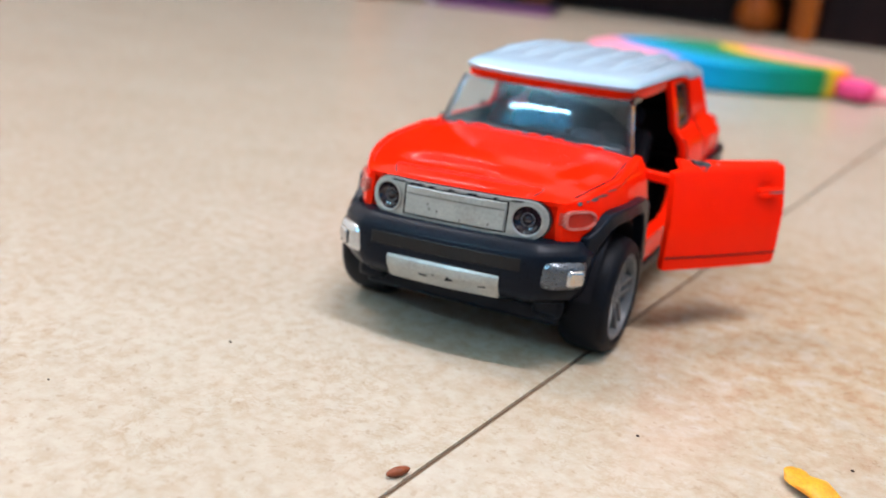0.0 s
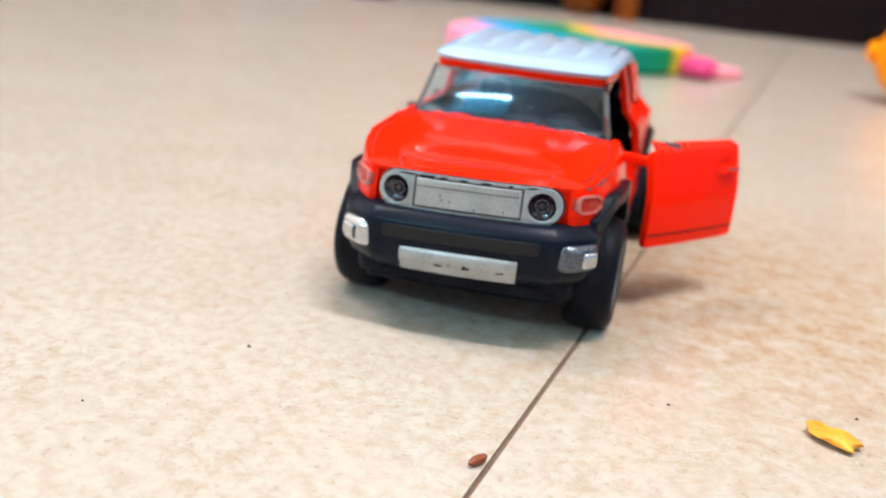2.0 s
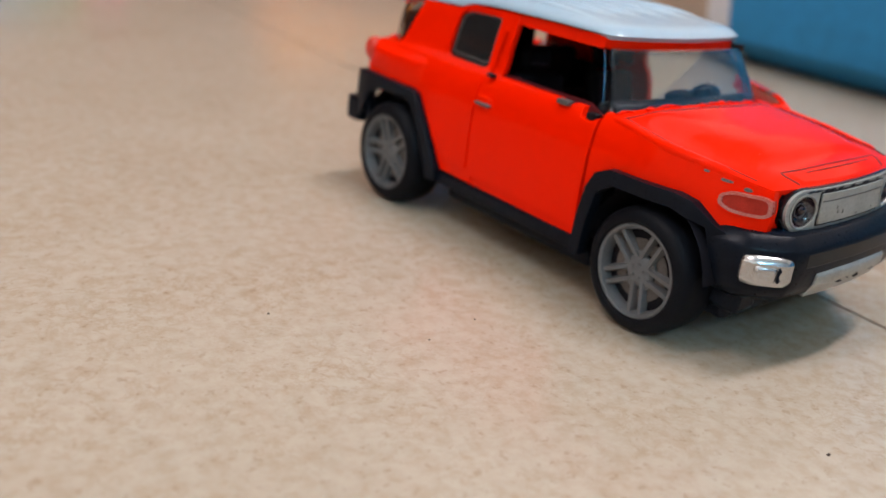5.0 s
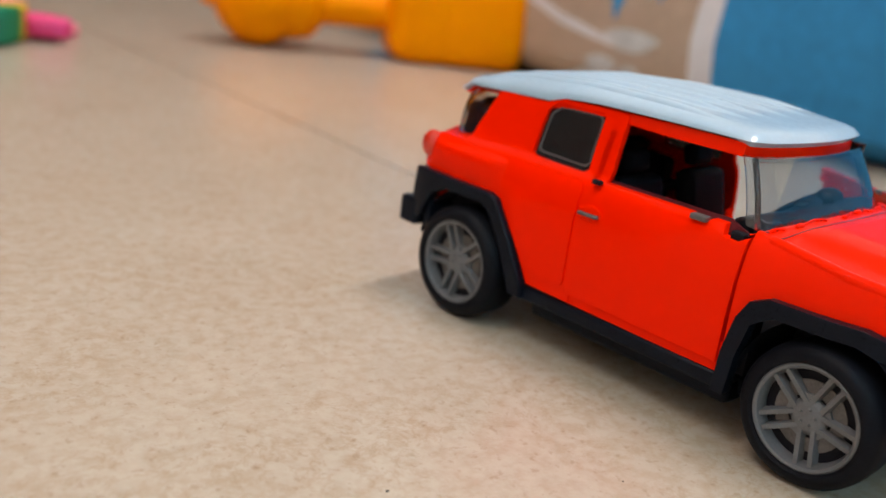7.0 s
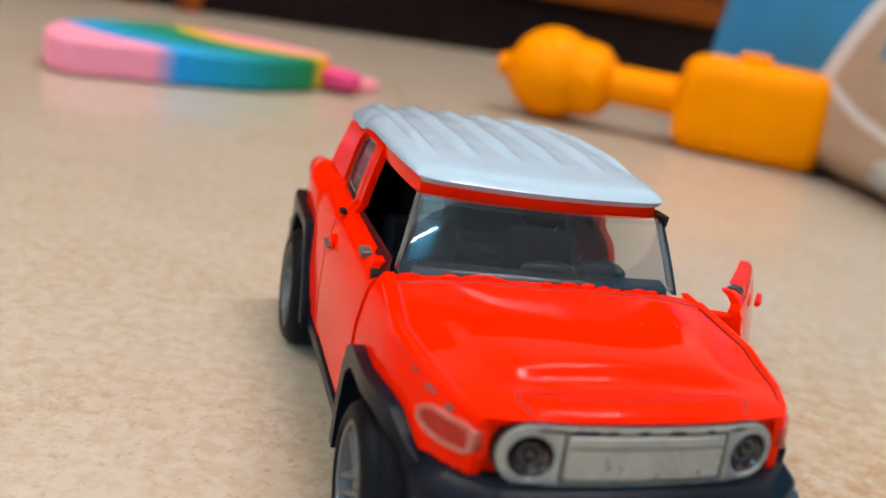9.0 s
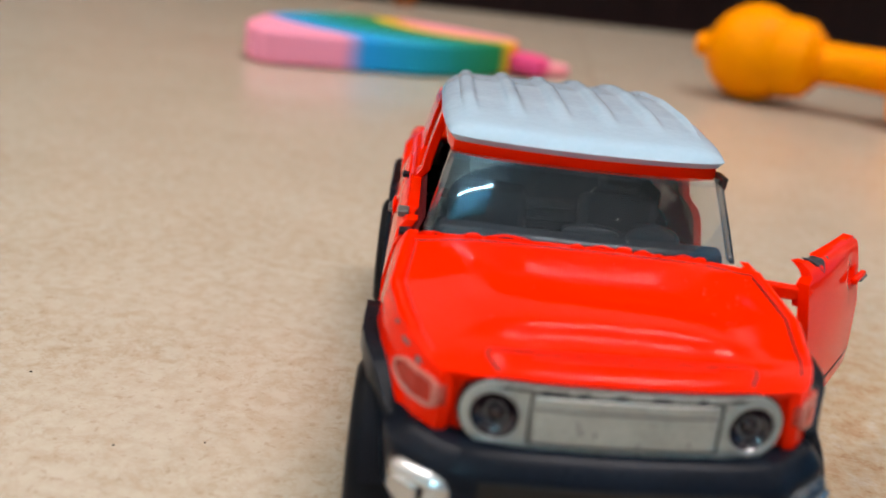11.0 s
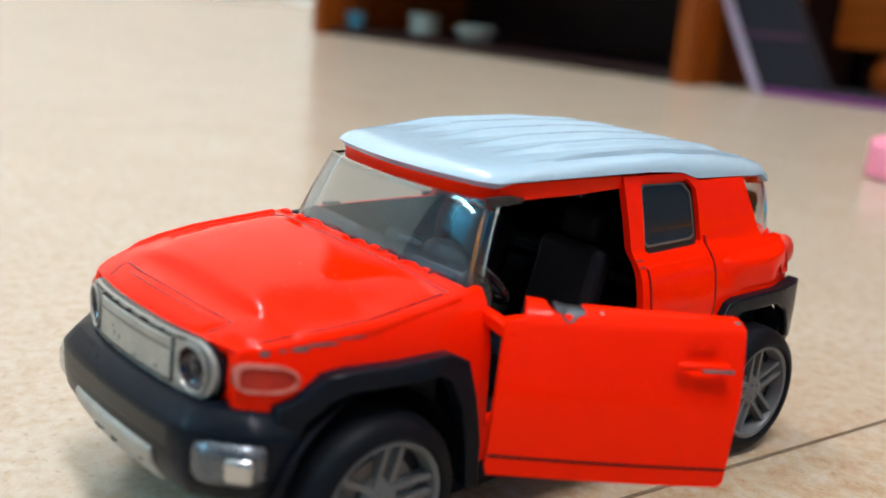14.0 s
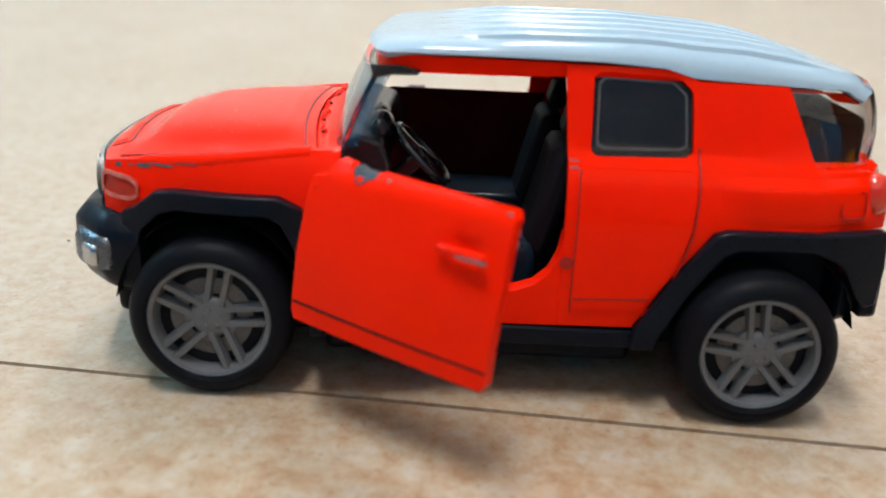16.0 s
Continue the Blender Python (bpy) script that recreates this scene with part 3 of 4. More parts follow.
part("grille_line", front_plate([(-9.5, 28.2), (9.5, 28.2), (9.5, 28.4), (-9.5, 28.4)], 1.36, 0.4), CHIP, grille)
for s in (-1, 1):
    hl = part("headlight", lathe([(0.3, 2.95), (0.05, 3.0), (0, 2.85), (0.1, 2.62), (0.5, 2.5), (1.7, 2.3)], 36, "y", caps=False), SILVER, car, "round headlight in a silver ring")
    hl.location = (s * 0.01355, (front_y(13.55) - 1.26) * 0.001, 0.0269)
    hl.rotation_euler = (0, 0, s * radians(10))
    part("lens", lathe([(0.32, 2.56), (0.7, 2.35), (1.2, 1.8), (1.45, 1.1), (1.5, 0.02)], 30, "y", caps=False), LAMPGLASS, hl, "dark purple lens")
    part("bulb", ball((0.1, 1.0, 0.1), 0.85, (1, 0.7, 1), 16), LAMPGLASS, hl)
    part("bulb_ring", lathe([(1.15, 1.25), (0.95, 1.3), (0.95, 1.1), (1.15, 1.05)], 24, "y", caps=False), DULLCHROME, hl)
    # corner lamps wrap round to the side: a clear raised rim round a red lens
    lamp_loop = rounded([(-54.0, 25.8), (-48.6, 25.9), (-46.8, 26.8), (-46.8, 28.4), (-48.4, 29.25), (-53.8, 29.3)], 2, 0.18)
    inner = [(-50.5 + (y + 50.5) * 0.87, 27.55 + (z - 27.55) * 0.74) for y, z in lamp_loop]
    cuts = tuple(np.arange(-54, -46, 1.0))
    lens = part("marker_lamp", sheet([lamp_loop], s, lambda y, z: half_width(y, z) + 0.28, 1.0, cuts, (27.5,)), LENS, car, "red corner lamp behind clear plastic", bevel=0.2)
    part("clear_rim", sheet([lamp_loop, inner], s, lambda y, z: half_width(y, z) + 0.62, 0.8, cuts, (27.5,)), BEZEL, lens, "pale clear plastic rim", bevel=0.25)
for k in range(16):
    # paint rubbed off the grille's upper and lower edges
    x = -13.2 + 26.0 * ((k * 0.618) % 1)
    z, w = (30.12, 0.5 + 0.9 * ((k * 0.37) % 1)) if k % 3 else (23.68, 0.4 + 0.6 * ((k * 0.37) % 1))
    part("worn_spot", front_plate([(x - w, z - 0.1), (x - w * 0.3, z - 0.26), (x + w * 0.6, z - 0.16), (x + w, z + 0.06), (x, z + 0.14)], 1.05, 0.3), BLACK, grille)
for x, z in ((-4.6, 26.1), (-3.1, 25.9), (-5.0, 26.9), (1.5, 25.0), (6.8, 25.3)):
    part("worn_spot", front_plate([(x - 0.13, z - 0.3), (x + 0.12, z - 0.25), (x + 0.16, z + 0.2), (x - 0.08, z + 0.28)], 1.36, 0.3), CHIP, grille)


# bumpers: a height profile swept along the plan
def sweep(plan, profile):
    rows = []
    pts = [Vector((*p, 0)) for p in plan]
    for i, p in enumerate(pts):
        d = (pts[min(i + 1, len(pts) - 1)] - pts[max(i - 1, 0)]).normalized()
        n = Vector((d.y, -d.x, 0))
        rows.append([p - n * inset + Vector((0, 0, z)) for inset, z in profile])
    bm, vs = grid(rows)
    for r in (vs[0], vs[-1]):
        bm.faces.new(r)
    for a, b in zip(vs, vs[1:]):
        bm.faces.new((a[0], b[0], b[-1], a[-1]))
    return bm


def smooth_path(half):
    full = [(-x, y) for x, y in half] + [(x, y) for x, y in reversed(half)]
    out = [full[0]]
    for a, b in zip(full, full[1:]):
        out += [((a[0] * 3 + b[0]) / 4, (a[1] * 3 + b[1]) / 4), ((a[0] + b[0] * 3) / 4, (a[1] + b[1] * 3) / 4)]
    return out + [full[-1]]


FRONT = smooth_path([(24.6, -47.0), (24.4, -50.6), (23.6, -53.2), (22.6, -54.6), (18.0, -58.5), (16.6, -59.1), (10, -59.7), (2, -60.0)])
bumper = part("front_bumper", sweep(FRONT, [(7, 12.0), (3.4, 12.0), (1.3, 13.4), (0.4, 15.2), (0.1, 17.6), (0.0, 19.6), (0.0, 21.5), (0.25, 21.9), (1.7, 23.5), (2.2, 23.7), (7, 23.8)]), BLACK, car, bevel=0.25)
# the panel's paler colour carries the floor's reflection
part("bumper_panel", sweep(smooth_path([(14.6, -59.25), (10, -59.72), (2, -60.02)]), [(1.2, 18.5), (-0.05, 18.6), (-0.08, 21.1), (1.2, 21.2)]), PLATE, bumper, "flat panel for the number plate, paler for the floor's reflection", bevel=0.15)
skid = part("skid_plate", sweep(smooth_path([(11.0, -59.6), (5, -60.1), (1, -60.2)]), [(2.5, 12.4), (1.5, 12.5), (0.25, 14.8), (0.0, 15.1), (-0.2, 16.6), (-0.05, 17.0), (1.3, 18.0), (2.5, 18.1)]), SILVER, bumper, "worn silver skid plate", bevel=0.2)
for x, z, w, h in ((-9.6, 14.7, 0.7, 0.22), (-3.4, 14.5, 0.95, 0.2), (-1.3, 14.9, 0.3, 0.12), (1.8, 14.6, 0.9, 0.24), (1.6, 15.0, 0.25, 0.3), (4.6, 15.2, 0.4, 0.12), (8.0, 14.5, 0.9, 0.24), (-6.4, 16.9, 0.3, 0.2), (6.2, 17.0, 0.5, 0.14)):
    y = -60.2 + 0.009 * x * x + max(0.0, (14.9 - z) * 0.5) + 0.1
    m = Matrix.Translation((x, y, z)) @ Matrix.Rotation(0.12 * math.sin(x * 3), 4, "Y")
    part("worn_spot", box(-w * 0.8, w * 0.8, -0.2, 1.0, -h * 0.6, h * 0.6, None, m), BLACK, skid, bevel=0.08)
part("skid_shadow_gap", sweep(smooth_path([(11.6, -59.4), (5, -59.9), (1, -60.0)]), [(2.5, 18.0), (0.3, 18.0), (0.3, 18.6), (2.5, 18.6)]), DARK, bumper)
for s in (-1, 1):
    fog = part("fog_lamp", slab(rounded([(-4.3, 0.4), (-2.4, -0.9), (2.4, -0.9), (4.3, 0.4), (4.3, 2.4), (-4.3, 2.4)], 1, 0.15), -2.6, 2.5), DULLCHROME if s > 0 else CHROME, car, "rounded chromed fog lamp, scuffed", bevel=1.1)
    fog.location = (0.0216, -0.0557, 0.0183) if s > 0 else (-0.0209, -0.0564, 0.0183)
    fog.rotation_euler = (0, 0, radians(46) if s > 0 else radians(-38))
    part("lamp_insert", box(-0.2, 3.2, -1.25, 0.2, -1.8, 1.3) if s > 0 else box(-2.6, 1.2, -1.2, 0.2, -1.6, 1.2), CHROME, fog, bevel=0.6)
    slot = bmesh.new()
    for k in range(5):
        a = -0.9 + 0.45 * k
        box(-0.22, 0.22, -1.12, 0, -0.38, 0.38, slot, Matrix.Translation((s * (-1.9 + 0.55 * math.cos(a)), 0.08, 1.1 * math.sin(a) - 0.2)) @ Matrix.Rotation(s * a * 0.5, 4, "Y"))
    if s < 0:
        part("lamp_slot", slot, BLACK, fog, "dark crescent slot")
    else:
        slot.free()

REAR = smooth_path([(26.6, 48.5), (26.0, 51.0), (23.0, 53.4), (12, 55.6), (2, 56.4)])
REAR = [(x, y) for x, y in reversed(REAR)]
rear_bumper = part("rear_bumper", sweep(REAR, [(7, 13.2), (2.5, 13.2), (0.6, 14.4), (0, 15.4), (0, 19.6), (0.8, 20.6), (7, 20.8)]), BLACK, car, bevel=0.3)
for s in (-1, 1):
    part("bumper_end", box(*sorted((s * 21.5, s * (26.4 if s > 0 else 27.4))), 51.6, 54.6 if s > 0 else 56.8, 14.4, 20.2), BLACK, rear_bumper, bevel=0.8)
    tl = part("tail_lamp", ball((0, 0, 0), 2.6, (0.8, 1.0, 1.15), 16), TAIL, car, "round red tail lamp")
    tl.location = (s * 0.0231, 0.0521 if s > 0 else 0.0533, 0.0312)

# black arch cladding, wheel wells
ARCH_F = [(-50.0, 24.4), (-47.6, 25.4), (-43.9, 28.2), (-41, 28.8), (-27, 28.6), (-24.0, 27.2), (-22.3, 22), (-21.1, 16), (-20.8, 9.2), (-23.0, 9.2), (-23.6, 16), (-24.9, 21.6), (-26.6, 25.0), (-28.5, 26.0), (-40.5, 26.2), (-43, 25.4), (-46.4, 22.6), (-47.8, 18), (-48.2, 16.6), (-50.2, 16.8)]
ARCH_R = [(20.6, 9.4), (21.2, 12.4), (25.3, 19.4), (30.2, 26.2), (32, 26.8), (46, 27.0), (54.0, 27.0), (54.6, 22), (54.2, 16.6), (52.2, 16.4), (50.6, 18), (47.6, 22.6), (44, 24.3), (34, 24.3), (31.8, 23.4), (27.8, 17.8), (24.6, 11.4), (23.8, 9.4)]
for s in (-1, 1):
    for name, loop in (("front_arch_trim", ARCH_F), ("rear_arch_trim", ARCH_R)):
        part(name, sheet([shorter(lowered(loop, s), s)], s, lambda y, z: lerp_at((-52, -49, -46, -42, -36, 50, 56), (22.9, 23.8, 25.3, 26.8, 27.7, 27.7, 26.4), y), 2.4, (-44, -36, -30, 36, 44, 50), (14, 18, 22)), BLACK, car, bevel=0.5)
    for yc in (-36.3, 37.8):
        rows = []
        for x in (26.2, 9.0):
            rows.append([(s * x, yc + 13.2 * math.cos(a), max(12.5, 11 + 14.6 * math.sin(a))) for a in np.linspace(0.16, math.pi - 0.16, 21)])
        bm, vs = grid(rows)
        bm.faces.new(vs[1])
        part("wheel_well", bm, DARK, car)

# chassis
chassis = part("chassis", box(-20, 20, -50, 52, 6.5, 10.5), BLACK, car, "black plastic underbody", bevel=1.0)
# lower black underside, added to block light leaking under the car
part("belly_pan", box(-22.5, 22.5, -21.5, 22, 5.0, 9.2), BLACK, chassis, bevel=1.2)
part("floor_pan", box(-24.4, 24.4, -22, 22, 10.4, 12.6), DARK, car)
for s in (-1, 1):
    part("bumper_bracket", box(*sorted((s * 15, s * 21)), -52.5, -46, 8.6, 14), BLACK, chassis, bevel=1.2)
part("rear_floor", box(-22.5, 22.5, 22, 53, 26.4, 28), DARK, car)
part("engine_cover", box(-21.5, 21.5, -50, -23, 25.6, 29.5), DARK, car)
for yc in (-36.3, 37.8):
    ax = part("axle", lathe([(-25, 1.2), (25, 1.2)], 12), BLACK, chassis)
    ax.location = (0, yc * 0.001, 0.0112)


# wheels
def wheel(x, y, s, spin, size=1.0):
    tyre_profile = [(-9.6, 7.8), (-9.6, 9.1), (-9.2, 10.4), (-8.2, 11.0), (-6.5, 11.18), (-3.2, 11.2), (-1.6, 11.0), (-0.6, 10.4), (-0.05, 9.4), (0, 8.75), (-0.25, 8.35), (-0.8, 8.2), (-0.9, 7.6)]
    w = part("wheel", lathe([(-9.0, 7.9), (-2.6, 7.6), (-2.4, 2.0), (-2.2, 0.4)], 36), DARK, car)
    w.location = (x * 0.001, y * 0.001, 0.0112 * size)
    w.rotation_euler = (spin, 0, 0 if s > 0 else math.pi)
    w.scale = (1, size, size)
    part("tyre", lathe(tyre_profile, 56, caps=False), RUBBER, w, "plain black rubber tyre")
    bm = lathe([(-2.8, 7.75), (-1.0, 8.3), (-0.45, 8.3), (-0.3, 8.05), (-0.5, 7.6), (-1.6, 7.2), (-2.6, 7.1)], 48, caps=False)
    lathe([(-2.9, 3.0), (-2.0, 2.9), (-1.55, 2.5), (-1.35, 1.9), (-1.25, 0.3)], 36, bm=bm)
    for k in range(5):
        a = 2 * math.pi * k / 5 + 0.3
        turn = Matrix.Rotation(a, 4, "X")
        for d in (-1, 1):
            m = turn @ Matrix.Translation((0, d * 0.98, 0)) @ Matrix.Rotation(d * -0.02, 4, "X") @ Matrix.Rotation(0.10, 4, "Y")
            spoke = [(-0.43, 1.4), (0.43, 1.4), (0.43, 7.8), (-0.43, 7.8)]
            lo = [bm.verts.new(m @ Vector((-3.0, y * 1.5, z))) for y, z in spoke]
            hi = [bm.verts.new(m @ Vector((-1.62, y * 0.8, z))) for y, z in spoke]
            bm.faces.new(hi)
            for q in range(4):
                bm.faces.new((lo[q], lo[(q + 1) % 4], hi[(q + 1) % 4], hi[q]))
        # curved web between this pair of spokes and the next
        mid = a + math.pi / 5
        edge = [Vector((r * math.sin(p), r * math.cos(p))) for p, r in ((-0.30, 1.6), (-0.36, 4.3), (-0.24, 3.75), (-0.10, 3.5), (0.10, 3.5), (0.24, 3.75), (0.36, 4.3), (0.30, 1.6))]
        m = Matrix.Rotation(mid, 4, "X")
        lo = [bm.verts.new(m @ Vector((-3.0, p.x, p.y))) for p in edge]
        hi = [bm.verts.new(m @ Vector((-1.72, p.x, p.y))) for p in edge]
        bm.faces.new(hi)
        for q in range(8):
            bm.faces.new((lo[q], lo[(q + 1) % 8], hi[(q + 1) % 8], hi[q]))
    part("rim", bm, RIM, w, "grey five double-spoke rim")
    part("brake_disc", lathe([(-2.5, 5.6), (-2.3, 5.6), (-2.25, 5.3), (-2.25, 3.4)], 32, caps=False), WINDOWRIM, w, "dull dark brake disc")
    nuts = bmesh.new()
    for k in range(5):
        a = 2 * math.pi * k / 5 + 0.93
        ball((-1.3, 1.25 * math.cos(a), 1.25 * math.sin(a)), 0.28, n=8, bm=nuts)
    part("hub_nuts", nuts, RIM, w)
    return w


for x, y, s, spin, size in ((28.8, -36.3, 1, 0.75, 1.01), (31.0, 37.4, 1, -0.18, 0.97), (-27.9, -36.3, -1, 0.49, 1.0), (-29.0, 37.8, -1, 0.05, 1.0)):
    wheel(x, y, s, spin, size)


# roof
def roof_point(u, v, drop=0.0, grow=1.0):
    corner = 1.4 * abs(u) ** 16
    yf, yr = -15.0 - 2.4 * (1 - u * u) + corner, 51.4 + 2.9 * (1 - u * u) - (corner if u > 0 else -0.5 * u * u)
    y = yf + (yr - yf) * v
    hw = lerp_at((-18, -14, -8, 2, 30, 44, 52, 56), (18.3, 19.1, 19.8, 20.3, 20.2, 19.3, 18.0, 17.0), y) * grow
    ze = lerp_at((-17, -10, 0, 15, 23, 26.5, 40, 52), (46.8, 47.0, 47.1, 47.0, 46.5, 45.4, 44.8, 44.2), y)
    zc = lerp_at((-18, -17, -15, -11, -5, 5, 20, 34, 44, 50, 53, 55), (48.1, 48.2, 48.4, 48.7, 49.15, 49.6, 49.7, 48.9, 47.4, 46.1, 45.2, 44.3), y)
    front = 1 - math.exp(-(y - yf) / 1.1)
    z = ze + (zc - ze) * front * max(0.0, 1 - abs(u) ** 9) ** 0.55
    if abs(u) < 0.86 and drop == 0:
        ends = ease((y + 9) / 13) * ease((48 - y) / 9)
        w = abs(((u + 2.0) / 0.34) % 1 - 0.5)
        z += 0.8 * ends * (1 / (1 + math.exp((w - 0.15) * 40))) - 0.15 * ends
    z -= 1.3 * ease((v - 0.955) / 0.045)
    return (u * hw, y, z - drop)


ru = [0.55 * math.sin(t * math.pi / 2) + 0.45 * t for t in np.linspace(-1, 1, 121)]
part("roof", thick(grid([[roof_point(u, v) for u in ru] for v in np.linspace(0, 1, 57)])[0], 1.1), WHITE, car, "ribbed white plastic roof", bevel=0.45)
ring = [roof_point(math.copysign(1, 1), v, 0, 0.955) for v in np.linspace(0, 1, 25)] + [roof_point(u, 1, 0, 0.965) for u in np.linspace(0.95, -0.95, 21)] + [roof_point(-1, v, 0, 0.965) for v in np.linspace(1, 0, 25)] + [roof_point(u, 0, 0, 0.965) for u in np.linspace(-0.95, 0.95, 21)]
ring = [(x, y + 0.9 * max(0.0, 1 - (y + 18) / 14) - 0.8 * max(0.0, (y - 44) / 10), z) for x, y, z in ring]
bm, vs = grid([[(x, y, z - 0.5) for x, y, z in ring], [(x, y, z - 2.7 + 0.042 * max(0, y)) for x, y, z in ring], [(x * 0.9, y * 0.93 + 1, z - 2.7 + 0.042 * max(0, y)) for x, y, z in ring], [(x * 0.9, y * 0.93 + 1, z - 0.5) for x, y, z in ring]], closed=True)
part("roof_rail", bm, RED, car, bevel=0.2)
part("headliner", slab([(x * 0.9, y * 0.86 + 2) for x, y, z in ring], 44.2, 44.7), DARK, car)


# glass
def screen(u, t):
    return (u * (21.4 - 2.6 * t), -19.5 - 1.8 * (1 - u * u) - 1.0 * (1 - abs(u) ** 6) + 3.16 * t + 1.2 * t * t, 34.3 + 10.2 * t)


glass = part("windscreen", thick(grid([[screen(u, t) for u in np.linspace(-1, 1, 81)] for t in np.linspace(0, 1, 21)])[0], 0.7), GLASS, car, "clear scratched plastic windscreen")
glass.visible_shadow = False
for s in (-1, 1):
    rows = [[Vector(screen(s, t)) + Vector((0, k * 2.1, 0.1)) for k in (0, 1)] for t in np.linspace(0, 1, 6)]
    part("screen_pillar", thick(grid(rows)[0], 0.8), GLASS, glass)
part("screen_header", thick(grid([[Vector(screen(u, t)) + Vector((0, -0.15, 0)) for u in np.linspace(-1, 1, 25)] for t in (0.955, 0.98, 1.03)])[0], 0.5), CLEAR, glass)

part("broken_corner", sheet([[(-15.6, 43.4), (-13.0, 43.9), (-9.6, 44.0), (-9.2, 44.7), (-12, 45.2), (-16, 45.2)]], 1, lambda y, z: 19.4, 0.8), SMOKE, glass, "jagged broken screen corner", bevel=0.2)

back_plan = smooth_path([(21.8, 38.5), (21.5, 47.0), (19.2, 52.2), (10, 53.8), (2, 54.2)])
back_plan = [(x, y) for x, y in reversed(back_plan)]
rows = [[(x * f, y - b - 2.4 * ease((4 - x) / 16), z) for x, y in back_plan] for z, f, b in ((34.2, 1, -1.2), (38, 0.97, -1.5), (41, 0.93, -1.3), (43.6, 0.89, -0.6), (44.6, 0.87, 0.2))]
part("rear_window", thick(grid(rows)[0], 0.6), CLEAR, car, "clear wrap-round rear window").visible_shadow = False
part("tailgate", thick(grid([[(x * 1.02, y + 1.4 + b, z) for x, y in back_plan if y > 44] for z, b in ((20.5, 1.5), (24, 1.9), (28, 2.0), (32, 1.6), (33.8, 0.8), (34.6, -0.6))])[0], 1.2), RED, car)
part("rear_deck", slab([(x * 1.06, y) for x, y in back_plan if y > 41], 33.4, 34.2), RED, car, bevel=0.2)

# right front door, shut
def door_x(y, z):
    return half_width(y, z) + 0.3


RIGHT_DOOR = [(-20.0, 13.2), (11.6, 13.6), (11.9, 34.3), (9, 34.6), (-9, 34.5), (-10, 33.9), (-12.2, 33.9), (-13, 34.5), (-15.4, 34.5), (-16, 32.8), (-18.6, 32.6), (-20.2, 33.6)]
rd = part("door", sheet([RIGHT_DOOR], -1, door_x, 1.6, (-10, 0), CUT_Z), RED, car, "shut red passenger door", bevel=0.25)
part("handle", box(-27.1, -25.6, 6.8, 11.2, 28.7, 29.35), CHIP, rd, "worn grey handle", bevel=0.3)
part("handle_recess", ball((-26.15, 9.0, 29.3), 1.0, (0.4, 2.6, 1.5), 16), RED, rd)
part("pillar", sheet([[(8.6, 34.2), (11.8, 34.2), (11.6, 46.4), (8.8, 46.4)]], -1, half_width, 1.4, (), CUT_Z), RED, rd, bevel=0.2)
part("inner_trim", sheet([[(-19.2, 14.2), (11.2, 14.4), (11.4, 34.9), (-8, 34.9), (-15, 34.9), (-19.4, 33.6)]], -1, lambda y, z: door_x(y, z) - 1.75, 0.4, (-10, 0), CUT_Z), MAROON, rd, "dark maroon inner trim")
part("latch_notch", box(-25.3, -24.2, 8.6, 10.4, 34.2, 35.0), DARK, rd, bevel=0.2)
part("paint_chip", box(-25.2, -23.6, -12.6, -9.6, 33.8, 34.75), CHIP, rd, "bare grey metal chip", bevel=0.2)
part("hinge_notch", box(-24.7, -23.0, -19.4, -17.0, 32.6, 33.9), DARK, rd, bevel=0.2)

# left front door, swung open on its arm
OPEN = Matrix.Translation((31.9, -24.3, 0)) @ Matrix.Rotation(radians(-35.2), 4, "Z")


def opened(bm):
    bmesh.ops.transform(bm, matrix=OPEN, verts=bm.verts)
    return bm


def leaf_x(y, z):
    # rolled top edge, and a hollow behind the handle
    dent = 0.9 * math.exp(-((y - 25.7) / 1.9) ** 4 - ((z - 29.3) / 1.5) ** 4)
    return lerp_at((13, 17, 24, 30, 32.8, 33.7, 34.4, 35.3), (0.4, 0.5, 0.0, -1.2, -1.9, -2.3, -2.9, -4.2), z) + 0.35 * math.sin(math.pi * max(0, min(1, y / 30))) - dent


LEAF = [(0.0, 15.3), (0.3, 14.2), (29.4, 13.6), (30.0, 14.4), (30.1, 16.5), (30.9, 26), (31.0, 33.6), (30.4, 34.4), (11, 34.9), (10.2, 34.2), (7.2, 34.3), (6.4, 35.1), (4.1, 35.3), (3.7, 33.6), (1.6, 33.2), (1.3, 32)]
ld = part("door", opened(sheet([LEAF], 1, leaf_x, 1.6, (8, 15, 22, 23.3, 24, 24.6, 25.7, 26.8, 27.5, 28.2), (15, 18, 21, 24, 27, 27.7, 28.2, 28.7, 29.3, 29.9, 30.4, 30.9, 32.8, 33.6, 34.1, 34.5))), RED, car, "open red driver door", bevel=0.3)
part("handle", opened(box(-0.4, 0.62, 22.4, 28.8, 28.9, 29.9)), RED, ld, "red handle with worn grey edge", bevel=0.35)
part("handle_edge", opened(box(0.1, 0.76, 25.2, 29.2, 28.8, 29.25)), CHIP, ld, bevel=0.15)
part("crease", opened(sheet([[(0.3, 16.6), (30.0, 15.9), (30.0, 16.2), (0.3, 16.9)]], 1, lambda y, z: leaf_x(y, z) + 0.05, 0.4, (8, 15, 22))), DARK, ld)
part("paint_chip", opened(sheet([[(7.2, 35.2), (8.6, 34.9), (11.2, 34.8), (11.0, 34.3), (10.1, 34.0), (9.7, 33.5), (8.9, 33.3), (8.4, 33.6), (8.1, 34.1), (7.3, 34.6)]], 1, lambda y, z: leaf_x(y, z) + 0.12, 1.5)), STEEL, ld, "bare dark metal where the mirror broke off", bevel=0.2)
